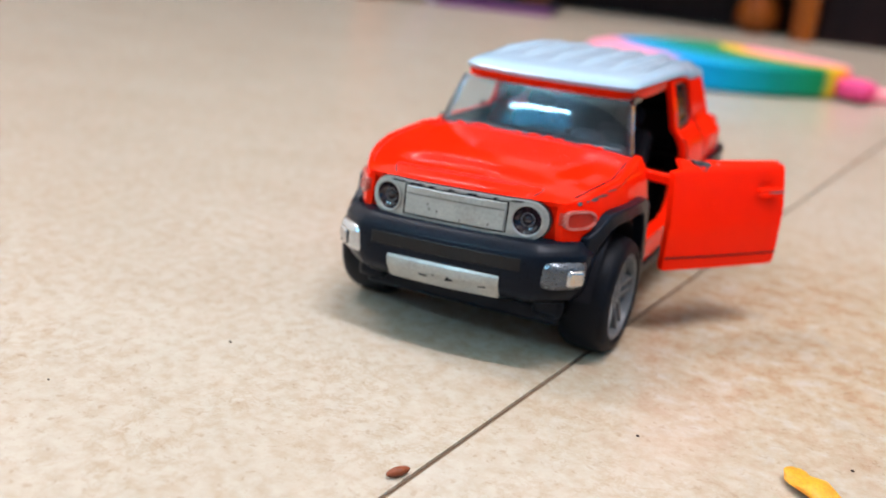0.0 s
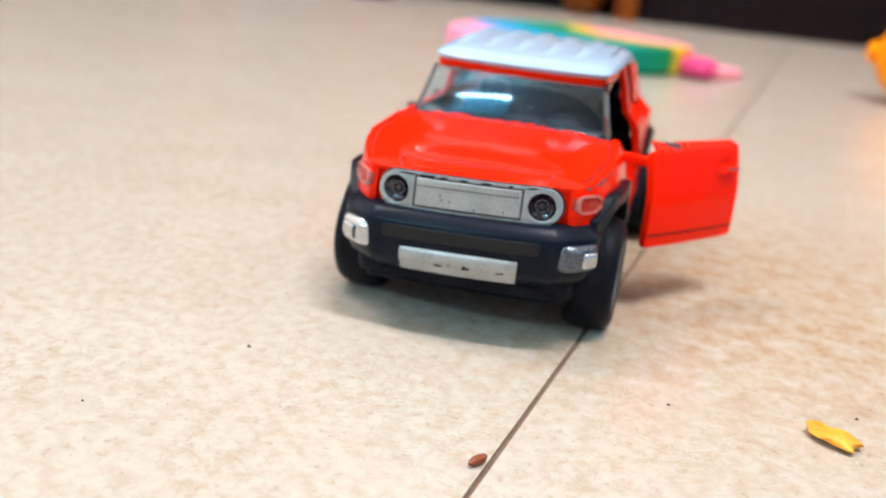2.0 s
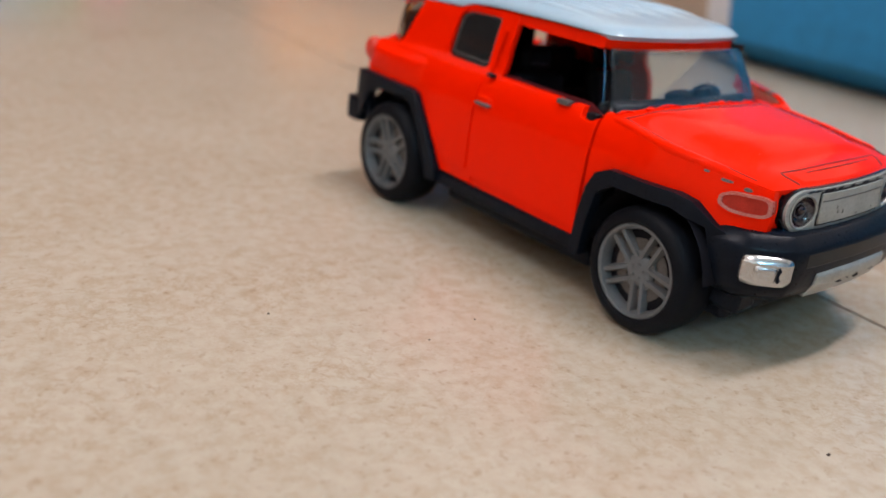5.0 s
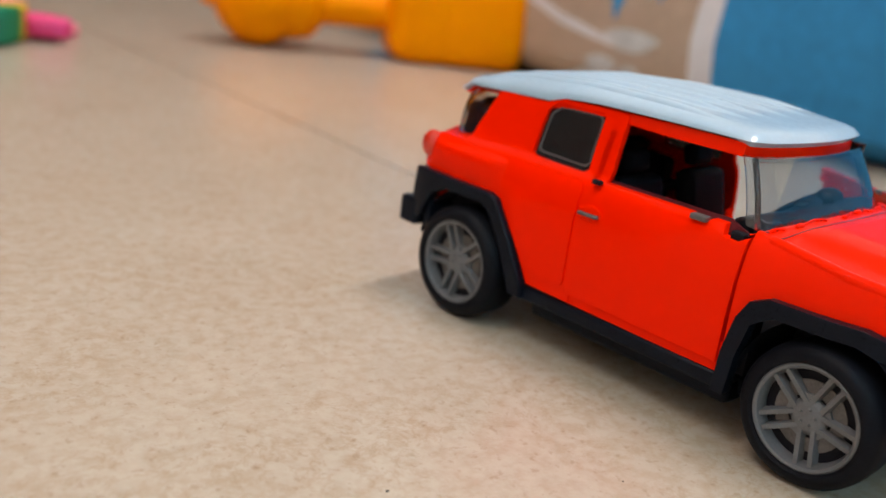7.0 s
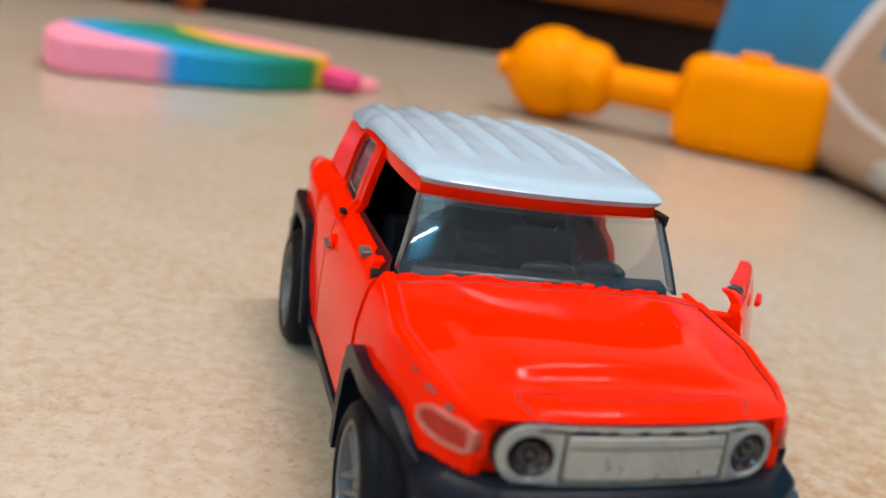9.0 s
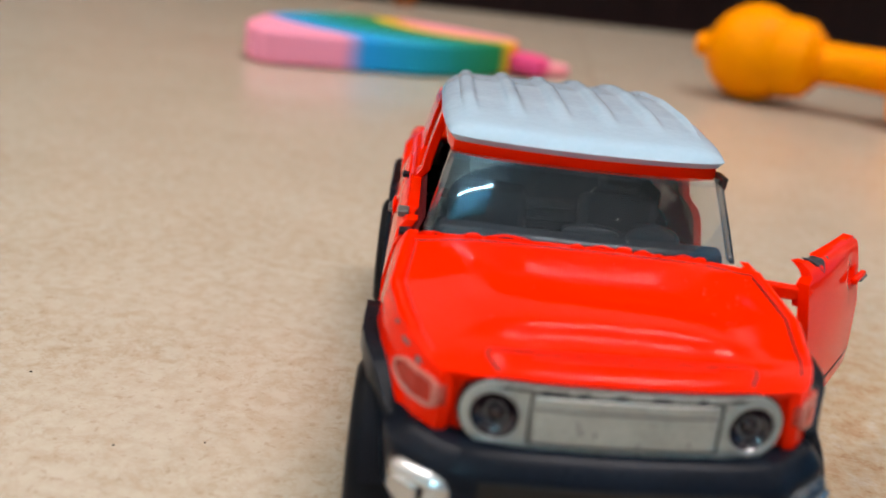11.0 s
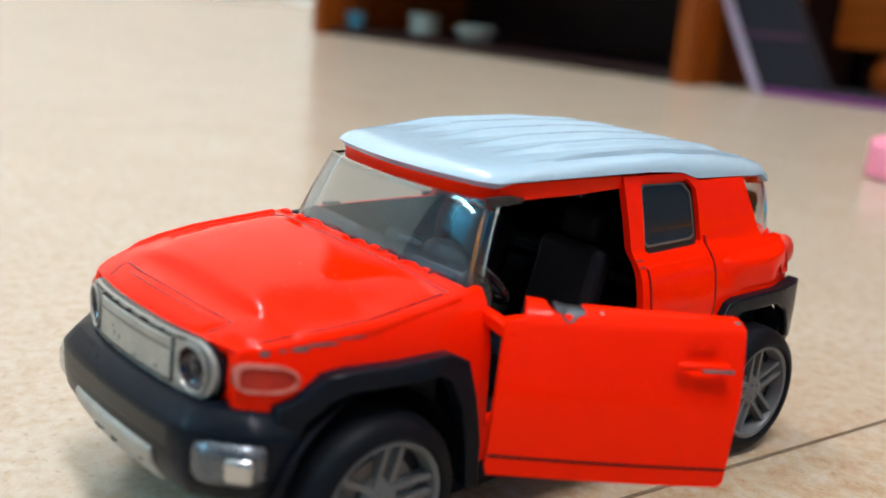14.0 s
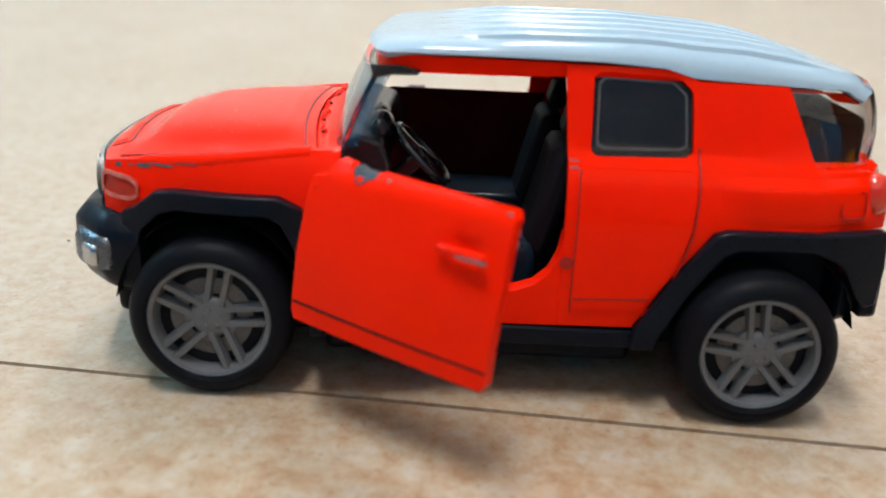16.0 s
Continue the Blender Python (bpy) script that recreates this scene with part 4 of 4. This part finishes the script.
for y, w in ((13.0, 0.28), (29.9, 0.45)):
    part("paint_chip", opened(sheet([[(y - w, 34.75 - 0.02 * (y - 11)), (y + w, 34.7 - 0.02 * (y - 11)), (y + w * 0.6, 34.35 - 0.02 * (y - 11)), (y - w * 0.4, 34.5 - 0.02 * (y - 11))]], 1, lambda y, z: leaf_x(y, z) + 0.06, 0.5)), CHIP, ld)
part("mirror_stub", opened(box(-4.6, -3.0, 28.6, 30.4, 31.6, 33.0)), RED, ld, bevel=0.4)
part("hinge_arm", box(-5.0, 4.1, -0.8, 0.8, 30.5, 32.5, None, Matrix.Translation((28.2, -20.2, 0)) @ Matrix.Rotation(radians(-13), 4, "Z")), RED, ld, "red hinge arm", bevel=0.4)
part("hinge_pin", opened(box(-3.8, -2.7, 1.8, 3.2, 29.6, 33.2)), RED, ld, bevel=0.3)

# cabin
part("dashboard", sweep([(-19.6, -20.5), (0, -21.5), (19.6, -20.5)][::-1], [(-2, 26), (-7.0, 27), (-7.6, 31.5), (-6.4, 34.6), (-3.0, 35.8), (-1.0, 35.2), (1, 30)]), DASH, car, "black plastic dashboard", bevel=0.6)
bm, _ = grid([[((5.3 + 0.6 * math.cos(a)) * math.cos(t), (5.3 + 0.6 * math.cos(a)) * math.sin(t), 0.6 * math.sin(a)) for a in np.linspace(0, 2 * math.pi, 9)[:-1]] for t in np.linspace(0, 2 * math.pi, 29)], closed=True)
for k in range(3):
    box(-0.6, 0.6, 0, 5.2, -0.35, 0.35, bm, Matrix.Rotation(2 * math.pi * k / 3 + math.pi / 3, 4, "Z"))
ball((0, 0, 0), 1.6, (1, 1, 0.5), 12, bm)
sw = part("steering_wheel", bm, DASH, car, "black three-spoke steering wheel")
sw.location, sw.rotation_euler = (0.0105, -0.0088, 0.0312), (radians(-46), 0, 0)
part("steering_column", box(-1.2, 1.2, -1.2, 1.2, -9, 0), DASH, sw, bevel=0.5)
part("instrument_hood", ball((10.5, -15.0, 35.2), 2.4, (1.7, 0.9, 0.9), 18), DASH, car, "black instrument hood")
part("dash_ornament", ball((2.0, -15.5, 35.4), 1.7, (2.6, 0.9, 0.7), 16), DASH, car)
for x in (-10.8, 10.8):
    seat = part("front_seat", box(x - 7, x + 7, -6, 8, 13, 21), SEAT, car, "black moulded seat", bevel=1.5)
    m = Matrix.Translation((x, 7.5, 18)) @ Matrix.Rotation(radians(-14), 4, "X")
    part("backrest", box(-6.6, 6.6, -2, 2.2, 0, 17, None, m), DARK, seat, bevel=1.6)
    part("headrest", box(-3.6, 3.6, -1.2, 1.8, 17.4, 22, None, m), DARK, seat, bevel=1.2)
rs = part("rear_seat", box(-19, 19, 22, 30, 13, 24), DARK, car, bevel=1.5)
part("backrest", box(-19, 19, 29, 33, 20, 36), DARK, rs, bevel=1.5)
part("luggage_shelf", box(-17.5, 17.5, 42.4, 52.2, 28.2, 40.6), DARK, rs, "dark moulded shelf behind the seats", bevel=1.5)
for x in (-12, 12):
    part("headrest", box(x - 4, x + 4, 45.6, 48.4, 30, 42.0), DARK, rs, bevel=1.2)
for s in (-1, 1):
    part("wheel_tub", box(*sorted((s * 18, s * 21.4)), 24, 50, 12, 33), DARK, car, bevel=1)
    part("kick_panel", box(*sorted((s * 21.5, s * 24.2)), -24, -21, 12, 33.5), DARK, car)

# flecks knocked out of the hood paint
for u, v, w in ((0.30, 0.62, 0.5), (0.52, 0.45, 0.35), (0.58, 0.40, 0.5), (0.62, 0.42, 0.25), (-0.35, 0.5, 0.22), (0.1, 0.8, 0.25), (0.45, 0.72, 0.2), (-0.6, 0.3, 0.25)):
    x, y, z = hood_point(u, v)
    part("paint_fleck", ball((x, y, z - 0.04), 0.2, (w * 4, 0.8, 0.5), 8), SHUT, hood)

rng = random.Random(4)
for k in range(26):
    u, v = rng.uniform(0.5, 0.9), rng.uniform(0.5, 0.9)
    x, y, z = hood_point(u, v)
    part("paint_fleck", ball((x, y, z - 0.02), rng.uniform(0.08, 0.17), (rng.uniform(0.8, 1.8), 1.0, 0.6), 8), SHUT if k % 3 else RED, hood)

# chipped paint along the edges
def chip(y, z, ly, lz, s=1, lift=0.12):
    loop = rounded([(y - ly, z - lz * 0.4), (y - ly * 0.2, z - lz), (y + ly, z - lz * 0.5), (y + ly * 0.7, z + lz), (y - ly * 0.5, z + lz * 0.7)], 2, 0.2)
    return sheet([loop], s, lambda a, b: half_width(a, b) + lift, 0.3)


for y, z, ly, lz, s in ((-50.6, 30.4, 0.7, 0.36, 1), (-46.2, 30.95, 1.4, 0.32, 1), (-43.4, 31.4, 2.4, 0.2, 1), (-39.6, 31.9, 2.0, 0.1, 1), (-48.4, 30.7, 0.5, 0.15, 1), (-50.2, 29.8, 0.7, 0.35, -1), (-47.0, 30.4, 1.1, 0.26, -1), (-43.6, 31.0, 0.5, 0.2, -1)):
    part("paint_chip", chip(y, z, ly, lz, s), CHIP, car, "bare grey metal chip")

# the front end sits a little askew on the body
def settle(p):
    w = max(0.0, min(1.0, (-0.042 - p.y) / 0.012))
    if p.y > 0.044 and p.x > 0.012:
        # the driver's side tail is drawn in
        return Vector((p.x - 0.18 * (p.y - 0.044), p.y, p.z))
    return Vector((p.x + 0.0009 * w, p.y + (0.00105 + 0.04 * p.x) * w, p.z + (0.00005 + 0.026 * p.x) * w))


for ob in car.children_recursive:
    if ob.name.startswith(("wheel", "roof")) or ob.parent.name.startswith(("wheel", "headlight", "fog_lamp", "steering")):
        continue
    if ob.name.startswith(("headlight", "fog_lamp", "tail_lamp")):
        ob.location = settle(ob.location)
    elif ob.location.length < 1e-9:
        for vert in ob.data.vertices:
            vert.co = settle(vert.co)

# ---------- crumbs on the floor ----------
def husk(place, turn, l, label):
    o = thing("seed_husk", label, "crumb", place, turn)
    part("husk", ball((0, 0, 0.75), 1.0, (l, 0.75, 0.7), 14), SEED, o)


husk((16.5, -98.6, 0), 62, 2.0, "small brown seed husk lying on the floor")
husk((5.0, -125.5, 0), 10, 1.1, "small brown crumb lying on the floor")
puff = thing("puffed_snack", "golden flake of snack lying on the floor", "crumb", (68.3, -66.9, 0), -36)
rows = []
for k, t in enumerate(np.linspace(-1, 1, 15)):
    w = 2.5 * (1 - 0.3 * t ** 8) * (1 + 0.08 * math.sin(5 * t + 1))
    h = 1.7 * (1 - 0.25 * t ** 8) + 0.3 * math.sin(4 * t + 0.6)
    ring = []
    for a in np.linspace(0, 2 * math.pi, 15)[:-1]:
        nick = 1.0 + (0.10 * math.sin(3 * a + 4 * t) + 0.03 * math.sin(7 * a))
        ring.append((4.1 * t + 0.5 * math.sin(2 * a + 1) * abs(t), w * math.cos(a) * nick + 0.3 * t * t, 0.35 + h * (0.5 + 0.5 * math.sin(a)) + 0.15 * t * t))
    rows.append(ring)
bm, vs = grid(rows, closed=True)
bm.faces.new(vs[0]), bm.faces.new(vs[-1])
part("crumb_body", bm, PUFF, puff, smooth=50)
for x, y, r in ((-30, -78.2, 0.28), (42, -66, 0.24), (-43, -107, 0.2), (73.5, -56, 0.24), (-80, -6, 0.2), (-61, -25, 0.16), (-49, -22, 0.15)):
    tagged(part("crumb", ball((x, y, r * 0.6), r, (1.3, 0.9, 0.7), 8), CRUMB), "tiny dark speck of dirt on the floor", "crumb", "dark specks")

# ---------- striped toy ----------
RAINBOW = bpy.data.materials.new("rainbow_silicone")
RAINBOW.use_nodes = True
n, l = nodes_of(RAINBOW)
p = n["Principled BSDF"]
p.inputs["Roughness"].default_value = 0.5
p.inputs["Specular IOR Level"].default_value = 0.12
tc, flat, away, mr, wob, add, ramp = (n.new("ShaderNode" + k) for k in ("TexCoord", "VectorMath", "VectorMath", "MapRange", "TexNoise", "Math", "ValToRGB"))
# stripes bend round one corner of the toy
flat.operation, away.operation = "MULTIPLY", "DISTANCE"
flat.inputs[1].default_value = (1.0, 1.0, 0.0)
away.inputs[1].default_value = (0.012, 0.463, 0.0)
wob.inputs["Scale"].default_value = 22
l.new(tc.outputs["Object"], wob.inputs["Vector"])
l.new(tc.outputs["Object"], flat.inputs[0])
l.new(flat.outputs[0], away.inputs[0])
add.operation = "MULTIPLY_ADD"
add.inputs[1].default_value = 0.010
l.new(wob.outputs["Fac"], add.inputs[0])
l.new(away.outputs["Value"], add.inputs[2])
mr.inputs["From Min"].default_value, mr.inputs["From Max"].default_value = 0.005, 0.205
l.new(add.outputs[0], mr.inputs["Value"])
l.new(mr.outputs[0], ramp.inputs["Fac"])
STRIPES = ((0.0, (0.92, 0.28, 0.36)), (0.275, (0.92, 0.30, 0.34)), (0.295, (0.85, 0.36, 0.03)), (0.345, (0.68, 0.46, 0.012)), (0.375, (0.002, 0.21, 0.06)), (0.50, (0.002, 0.24, 0.20)), (0.58, (0.002, 0.30, 0.45)), (0.67, (0.004, 0.30, 0.70)), (0.71, (0.92, 0.30, 0.42)), (1.0, (0.90, 0.28, 0.38)))
e = ramp.color_ramp.elements
while len(e) < len(STRIPES):
    e.new(0.5)
for x, (pos, c) in zip(e, STRIPES):
    x.position, x.color = pos, (*c, 1)
l.new(ramp.outputs["Color"], p.inputs["Base Color"])
HOTPINK = mat("hot_pink_silicone", (0.85, 0.06, 0.22), 0.5, vary=0.04, scale=40)
toy = thing("striped_toy", "flat rainbow-striped soft silicone toy lying on the floor", "toy")
OUT = rounded([(-119, 358), (-106, 334), (-62, 346), (-18, 355), (19, 390), (30, 414), (22, 430), (-28, 466), (-84, 462), (-117, 412)], 3, 0.2)
part("toy_body", slab(OUT, 0.3, 18), RAINBOW, toy, bevel=2.5)
part("knob", slab(rounded([(20, 398), (38, 384), (46, 396), (40, 418), (24, 420)], 3, 0.2), 3, 12), HOTPINK, toy, "hot pink knob", bevel=2)
part("flap", slab(rounded([(14, 398), (40, 404), (62, 422), (56, 440), (28, 442), (16, 424)], 3, 0.2), 0.3, 6.0), mat("pink_silicone", (0.92, 0.32, 0.36), 0.5, vary=0.04, scale=40, spec=0.12), toy, "low pink flap", bevel=1.5)

# ---------- toy dumbbell ----------
bell = thing("toy_dumbbell", "orange plastic toy dumbbell lying on the floor", "toy", (161, 409, 0), -31)
part("ball_end", ball((0, 0, 27.2), 27.2, (1.0, 1, 1), 32), ORANGE, bell)
part("end_knob", lathe([(-34, 3.5), (-33, 6), (-26, 8), (-22, 9)], 20), ORANGE, bell).location = (0, 0, 0.0275)
part("collar", lathe([(10, 22), (20, 22.5), (30, 20.5), (36, 14)], 32), ORANGE, bell).location = (0, 0, 0.0275)
part("grip", lathe([(26, 12.5), (34, 11.5), (55, 11.2), (74, 11.5), (82, 13)], 32), ORANGE, bell).location = (0, 0, 0.0275)
block = [(27.5 * math.copysign(abs(math.cos(a)) ** 0.42, math.cos(a)), 27.5 * math.copysign(abs(math.sin(a)) ** 0.42, math.sin(a))) for a in np.linspace(0, 2 * math.pi, 49)[:-1]]
for name, stations in (("inner_block", ((75, 0.55), (77, 0.80), (81, 0.93), (88, 0.99), (105, 1.0), (109, 0.97))), ("outer_block", ((109, 0.97), (112, 1.0), (148, 1.0), (153, 0.96), (156, 0.88)))):
    bm, vs = grid([[(x, y * g, z * g + 27.5) for y, z in block] for x, g in stations], closed=True)
    bm.faces.new(vs[0]), bm.faces.new(vs[-1])
    part(name, bm, ORANGE, bell)
part("top_stud", box(104, 122, -8, 8, 54, 59), ORANGE, bell, bevel=2)

# ---------- printed cushion ----------
CLOTH = mat("blue_cotton", (0.022, 0.27, 0.56), 0.85, vary=0.12, scale=20, bump=0.4, bump_scale=900)
BEIGE = mat("beige_cotton", (0.48, 0.35, 0.26), 0.85, vary=0.08, scale=20, bump=0.4, bump_scale=900)
BORDER = mat("off_white_cotton", (0.72, 0.70, 0.72), 0.85, vary=0.06, scale=20, bump=0.4, bump_scale=900)
GREYPRINT = mat("grey_white_print", (0.66, 0.66, 0.66), 0.85, vary=0.2, scale=80, bump=0.4, bump_scale=900)


def face_point(y, z, lift=0.0):
    """The cushion's near face: it bulges, and leans away from the floor upwards."""
    x = 249 + 0.115 * y - 10 * math.sin(math.pi * min(1, max(0, z / 150))) + 22 * (1 - min(1, z / 16)) ** 2
    x += 3.0 * math.sin(y * 0.021) * math.sin(z * 0.03 + 1)
    return (x + 0.10 * z - lift, y, z)


cushion = thing("floor_cushion", "large blue and beige printed cushion on the floor", "cushion")
rows = []
for y in np.linspace(-420, 520, 95):
    end = max(0.0, (y - 470) / 50)
    near = [face_point(y, z) for z in (0.5, 3, 7, 12, 20, 35, 50, 70, 90, 110, 130, 150, 165)]
    near = [(x + 60 * end * end, yy, z) for x, yy, z in near]
    far = [(350, y, 186), (420, y, 200), (520, y, 205), (640, y, 196), (720, y, 165), (735, y, 80), (720, y, 0.5)]
    rows.append(near + far)
bm, vs = grid(rows)
bm.faces.new(vs[0]), bm.faces.new(vs[-1])
for a, b in zip(vs, vs[1:]):
    bm.faces.new((a[0], b[0], b[-1], a[-1]))
part("cover", bm, CLOTH, cushion, "blue cotton cover")


def print_patch(name, loop, material, lift, label="", steps=1):
    """A printed patch on the near face; outline as y and height."""
    bm = fill([loop], tuple(range(-20, 480, 12)), tuple(range(4, 160, 6)))
    for v in bm.verts:
        v.co = Vector(face_point(v.co.y, v.co.z, lift))
    part(name, bm, material, cushion, label)


print_patch("print_border", [(164, 1), (168, 40), (164, 95), (154, 160), (276, 160), (288, 110), (312, 75), (332, 45), (346, 1)], BORDER, 0.5, "off-white border of the print")
print_patch("print_ground", [(178, 1), (182, 40), (178, 95), (168, 160), (262, 160), (274, 110), (297, 75), (318, 42), (332, 1)], BEIGE, 0.9, "beige ground of the print")
for y0, z0, y1, z1, w in ((272, 68, 250, 118, 8), (234, 44, 231, 120, 8), (205, 56, 216, 120, 8)):
    d = Vector((y1 - y0, z1 - z0)).normalized()
    q = Vector((-d.y, d.x))
    loop = []
    for t in np.linspace(0, 1, 12):
        loop.append(tuple(Vector((y0, z0)).lerp(Vector((y1, z1)), t) + q * w * math.sin(math.pi * min(1, t * 0.9 + 0.02)) ** 0.8))
    for t in np.linspace(1, 0, 12):
        loop.append(tuple(Vector((y0, z0)).lerp(Vector((y1, z1)), t) - q * w * math.sin(math.pi * min(1, t * 0.9 + 0.02)) ** 0.8))
    print_patch("leaf_print", loop, CLOTH, 1.3, "blue leaf print")
print_patch("print_curve", [(322, 60), (300, 50), (276, 42), (252, 37), (232, 33), (232, 29), (252, 32), (276, 36), (302, 44), (326, 54)], BORDER, 1.1, "thin off-white curve of the print")
for y, z, a, b in ((220, 34, 18, 6), (218, 12, 9, 9), (240, 18, 11, 6), (250, 10, 9, 5), (196, 7, 6, 4)):
    print_patch("blot_print", [(y + a * math.cos(t) * (1 + 0.2 * math.sin(3 * t)), z + b * math.sin(t)) for t in np.linspace(0, 2 * math.pi, 15)[:-1]], GREYPRINT, 1.2, "grey-white print")

# ---------- cabinets along the far wall ----------
def panel(name, parent, x0, x1, y0, y1, z0, z1, material, label="", bevel=1.5):
    return part(name, box(x0, x1, y0, y1, z0, z1), material, parent, label, bevel)


left = thing("low_shelf", "brown wooden shelf unit with a dark open bottom", "shelf", (-447, 652, 0), 6.2)
panel("side_panel", left, -20, 0, 0, 300, 0, 900, WOOD, "orange-brown side panel")
panel("side_panel", left, -570, -550, 0, 300, 0, 900, WOOD, "orange-brown side panel")
panel("back_panel", left, -550, -20, 270, 280, 0, 900, SHADEWOOD, "dark back panel")
panel("bottom_board", left, -550, -20, 12, 270, 1, 9, SHADEWOOD, "dark bottom board")
panel("shelf_board", left, -550, -20, 4, 270, 150, 170, WOODX)
panel("top_board", left, -570, 0, -4, 300, 900, 922, WOODX)

chest = thing("drawer_chest", "orange-brown wooden chest on turned bun feet", "chest", (-238, 826, 0), 0)
panel("front_panel", chest, -170, 166, 0, 18, 44, 620, WOODX, "orange-brown front panel")
panel("carcass", chest, -170, 166, 19, 320, 46, 620, SHADEWOOD)
panel("filler_panel", chest, -290, -172, 40, 320, 0.5, 620, SHADEWOOD, "dark filler panel beside the chest")
panel("kick_board", chest, -170, 166, 60, 72, 0.5, 45.5, SHADEWOOD, "dark kick board")
for x in (-112, 136):
    for y in (20, 280):
        part("bun_foot", lathe([(0.5, 12), (6, 19), (16, 22.5), (28, 21), (38, 15), (44, 14)], 28, "z"), WOOD, chest, "turned wooden bun foot").location = (x * 0.001, y * 0.001, 0)

right = thing("tall_shelf", "orange-brown wooden shelf unit with a low shelf and dark base", "shelf", (-62, 806, 0), 5)
panel("side_panel", right, 0, 22, 0, 330, 0, 900, WOOD, "orange-brown side panel")
panel("side_panel", right, 760, 782, 0, 330, 0, 900, WOOD, "orange-brown side panel")
panel("back_panel", right, 22, 760, 300, 312, 0, 900, SHADEWOOD, "dark back panel")
panel("plinth", right, 22, 760, 30, 44, 0, 62, SHADEWOOD, "dark recessed plinth")
panel("low_board", right, 22, 760, 2, 300, 66, 92, WOODX, "orange-brown shelf board")
panel("door_panel", right, 22, 760, 26, 44, 96, 620, WOODX, "orange-brown door panel")
panel("top_board", right, 0, 782, -4, 330, 900, 922, WOODX)

bag = thing("leaning_case", "dark navy case with lilac and purple trim, leaning by the shelf", "case", (-392, 684, 0), 13.5)
m = Matrix.Identity(4)
m[0][2] = -0.62
m[1][2] = 0.25
part("case_body", box(3, 62, 0, 30, 0.5, 120, None, m), NAVY, bag, bevel=2)
part("base_flap", box(3, 122, 2, 60, 0.5, 9), NAVY, bag, bevel=2)
part("side_trim", box(-6, 3, -3, 30, 0.5, 121, None, m), LILAC, bag, "pale lilac side trim", bevel=1.5)
part("bottom_trim", box(3, 120, -4, 4, 0.5, 6), MAGENTA, bag, "purple bottom trim", bevel=1.5)
part("middle_trim", box(3, 60, -2, 1, 50, 54, None, m), DARKTRIM, bag, "thin purple band", bevel=0.5)

pack = thing("pale_box", "small pale plastic box on the dark bottom of the shelf", "box", (-900, 690, 9), 6)
part("box_body", slab(rounded([(-20, -12), (18, -12), (18, 12), (-20, 12)], 2, 0.15), 0, 22), PALE, pack, bevel=3)
part("box_lid", slab(rounded([(-21, -13), (19, -13), (19, 13), (-21, 13)], 2, 0.15), 22, 26), PALE, pack, bevel=1.5)
dish = thing("pale_dish", "low pale plastic dish on the dark bottom of the shelf", "dish", (-815, 705, 9), 0)
part("dish_body", lathe([(0, 17), (3, 20), (16, 26), (18, 26), (16, 24), (4, 18), (3.8, 1)], 28, "z"), PALE, dish)
cup = thing("teal_cup", "small teal plastic cup on the dark bottom of the shelf", "cup", (-985, 640, 9), 0)
part("cup_body", lathe([(0, 10), (20, 13), (21, 12.4), (3, 9), (2.8, 1)], 24, "z"), TEAL, cup)

# ---------- floor tiles ----------
tiles = bpy.data.objects["floor"]
TURN = math.degrees(math.atan2(-0.1085, 1.0))
SIZE, GAP = 1200.0, 0.95


def tile_body():
    return box(GAP / 2, SIZE - GAP / 2, GAP / 2, SIZE - GAP / 2, -0.55, 0.0)


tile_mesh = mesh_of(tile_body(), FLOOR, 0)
for i in range(-3, 3):
    for j in range(-4, 3):
        m = pose(0.0288, 0, 0, 0, 0, TURN) @ pose(i * SIZE * 0.001, -0.52 + j * SIZE * 0.001, 0)
        corners = [m @ Vector((a, b, 0)) for a in (0, 1.2) for b in (0, 1.2)]
        inside = [-2.3 < c.x < 2.1 and -2.56 < c.y < 1.3 for c in corners]
        me = tile_mesh
        if not all(inside):
            # tiles along the walls are cut to fit
            bm = tile_body()
            back = m.inverted()
            for co, no in (((-2.3, 0, 0), (-1, 0, 0)), ((2.1, 0, 0), (1, 0, 0)), ((0, -2.56, 0), (0, -1, 0)), ((0, 1.3, 0), (0, 1, 0))):
                cut = bmesh.ops.bisect_plane(bm, geom=bm.verts[:] + bm.edges[:] + bm.faces[:], dist=1e-4, plane_co=(back @ Vector(co)) * 1000, plane_no=back.to_3x3() @ Vector(no), clear_outer=True)
                edges = [g for g in cut["geom_cut"] if isinstance(g, bmesh.types.BMEdge)]
                if edges:
                    bmesh.ops.edgenet_fill(bm, edges=edges)
            if not bm.faces:
                bm.free()
                continue
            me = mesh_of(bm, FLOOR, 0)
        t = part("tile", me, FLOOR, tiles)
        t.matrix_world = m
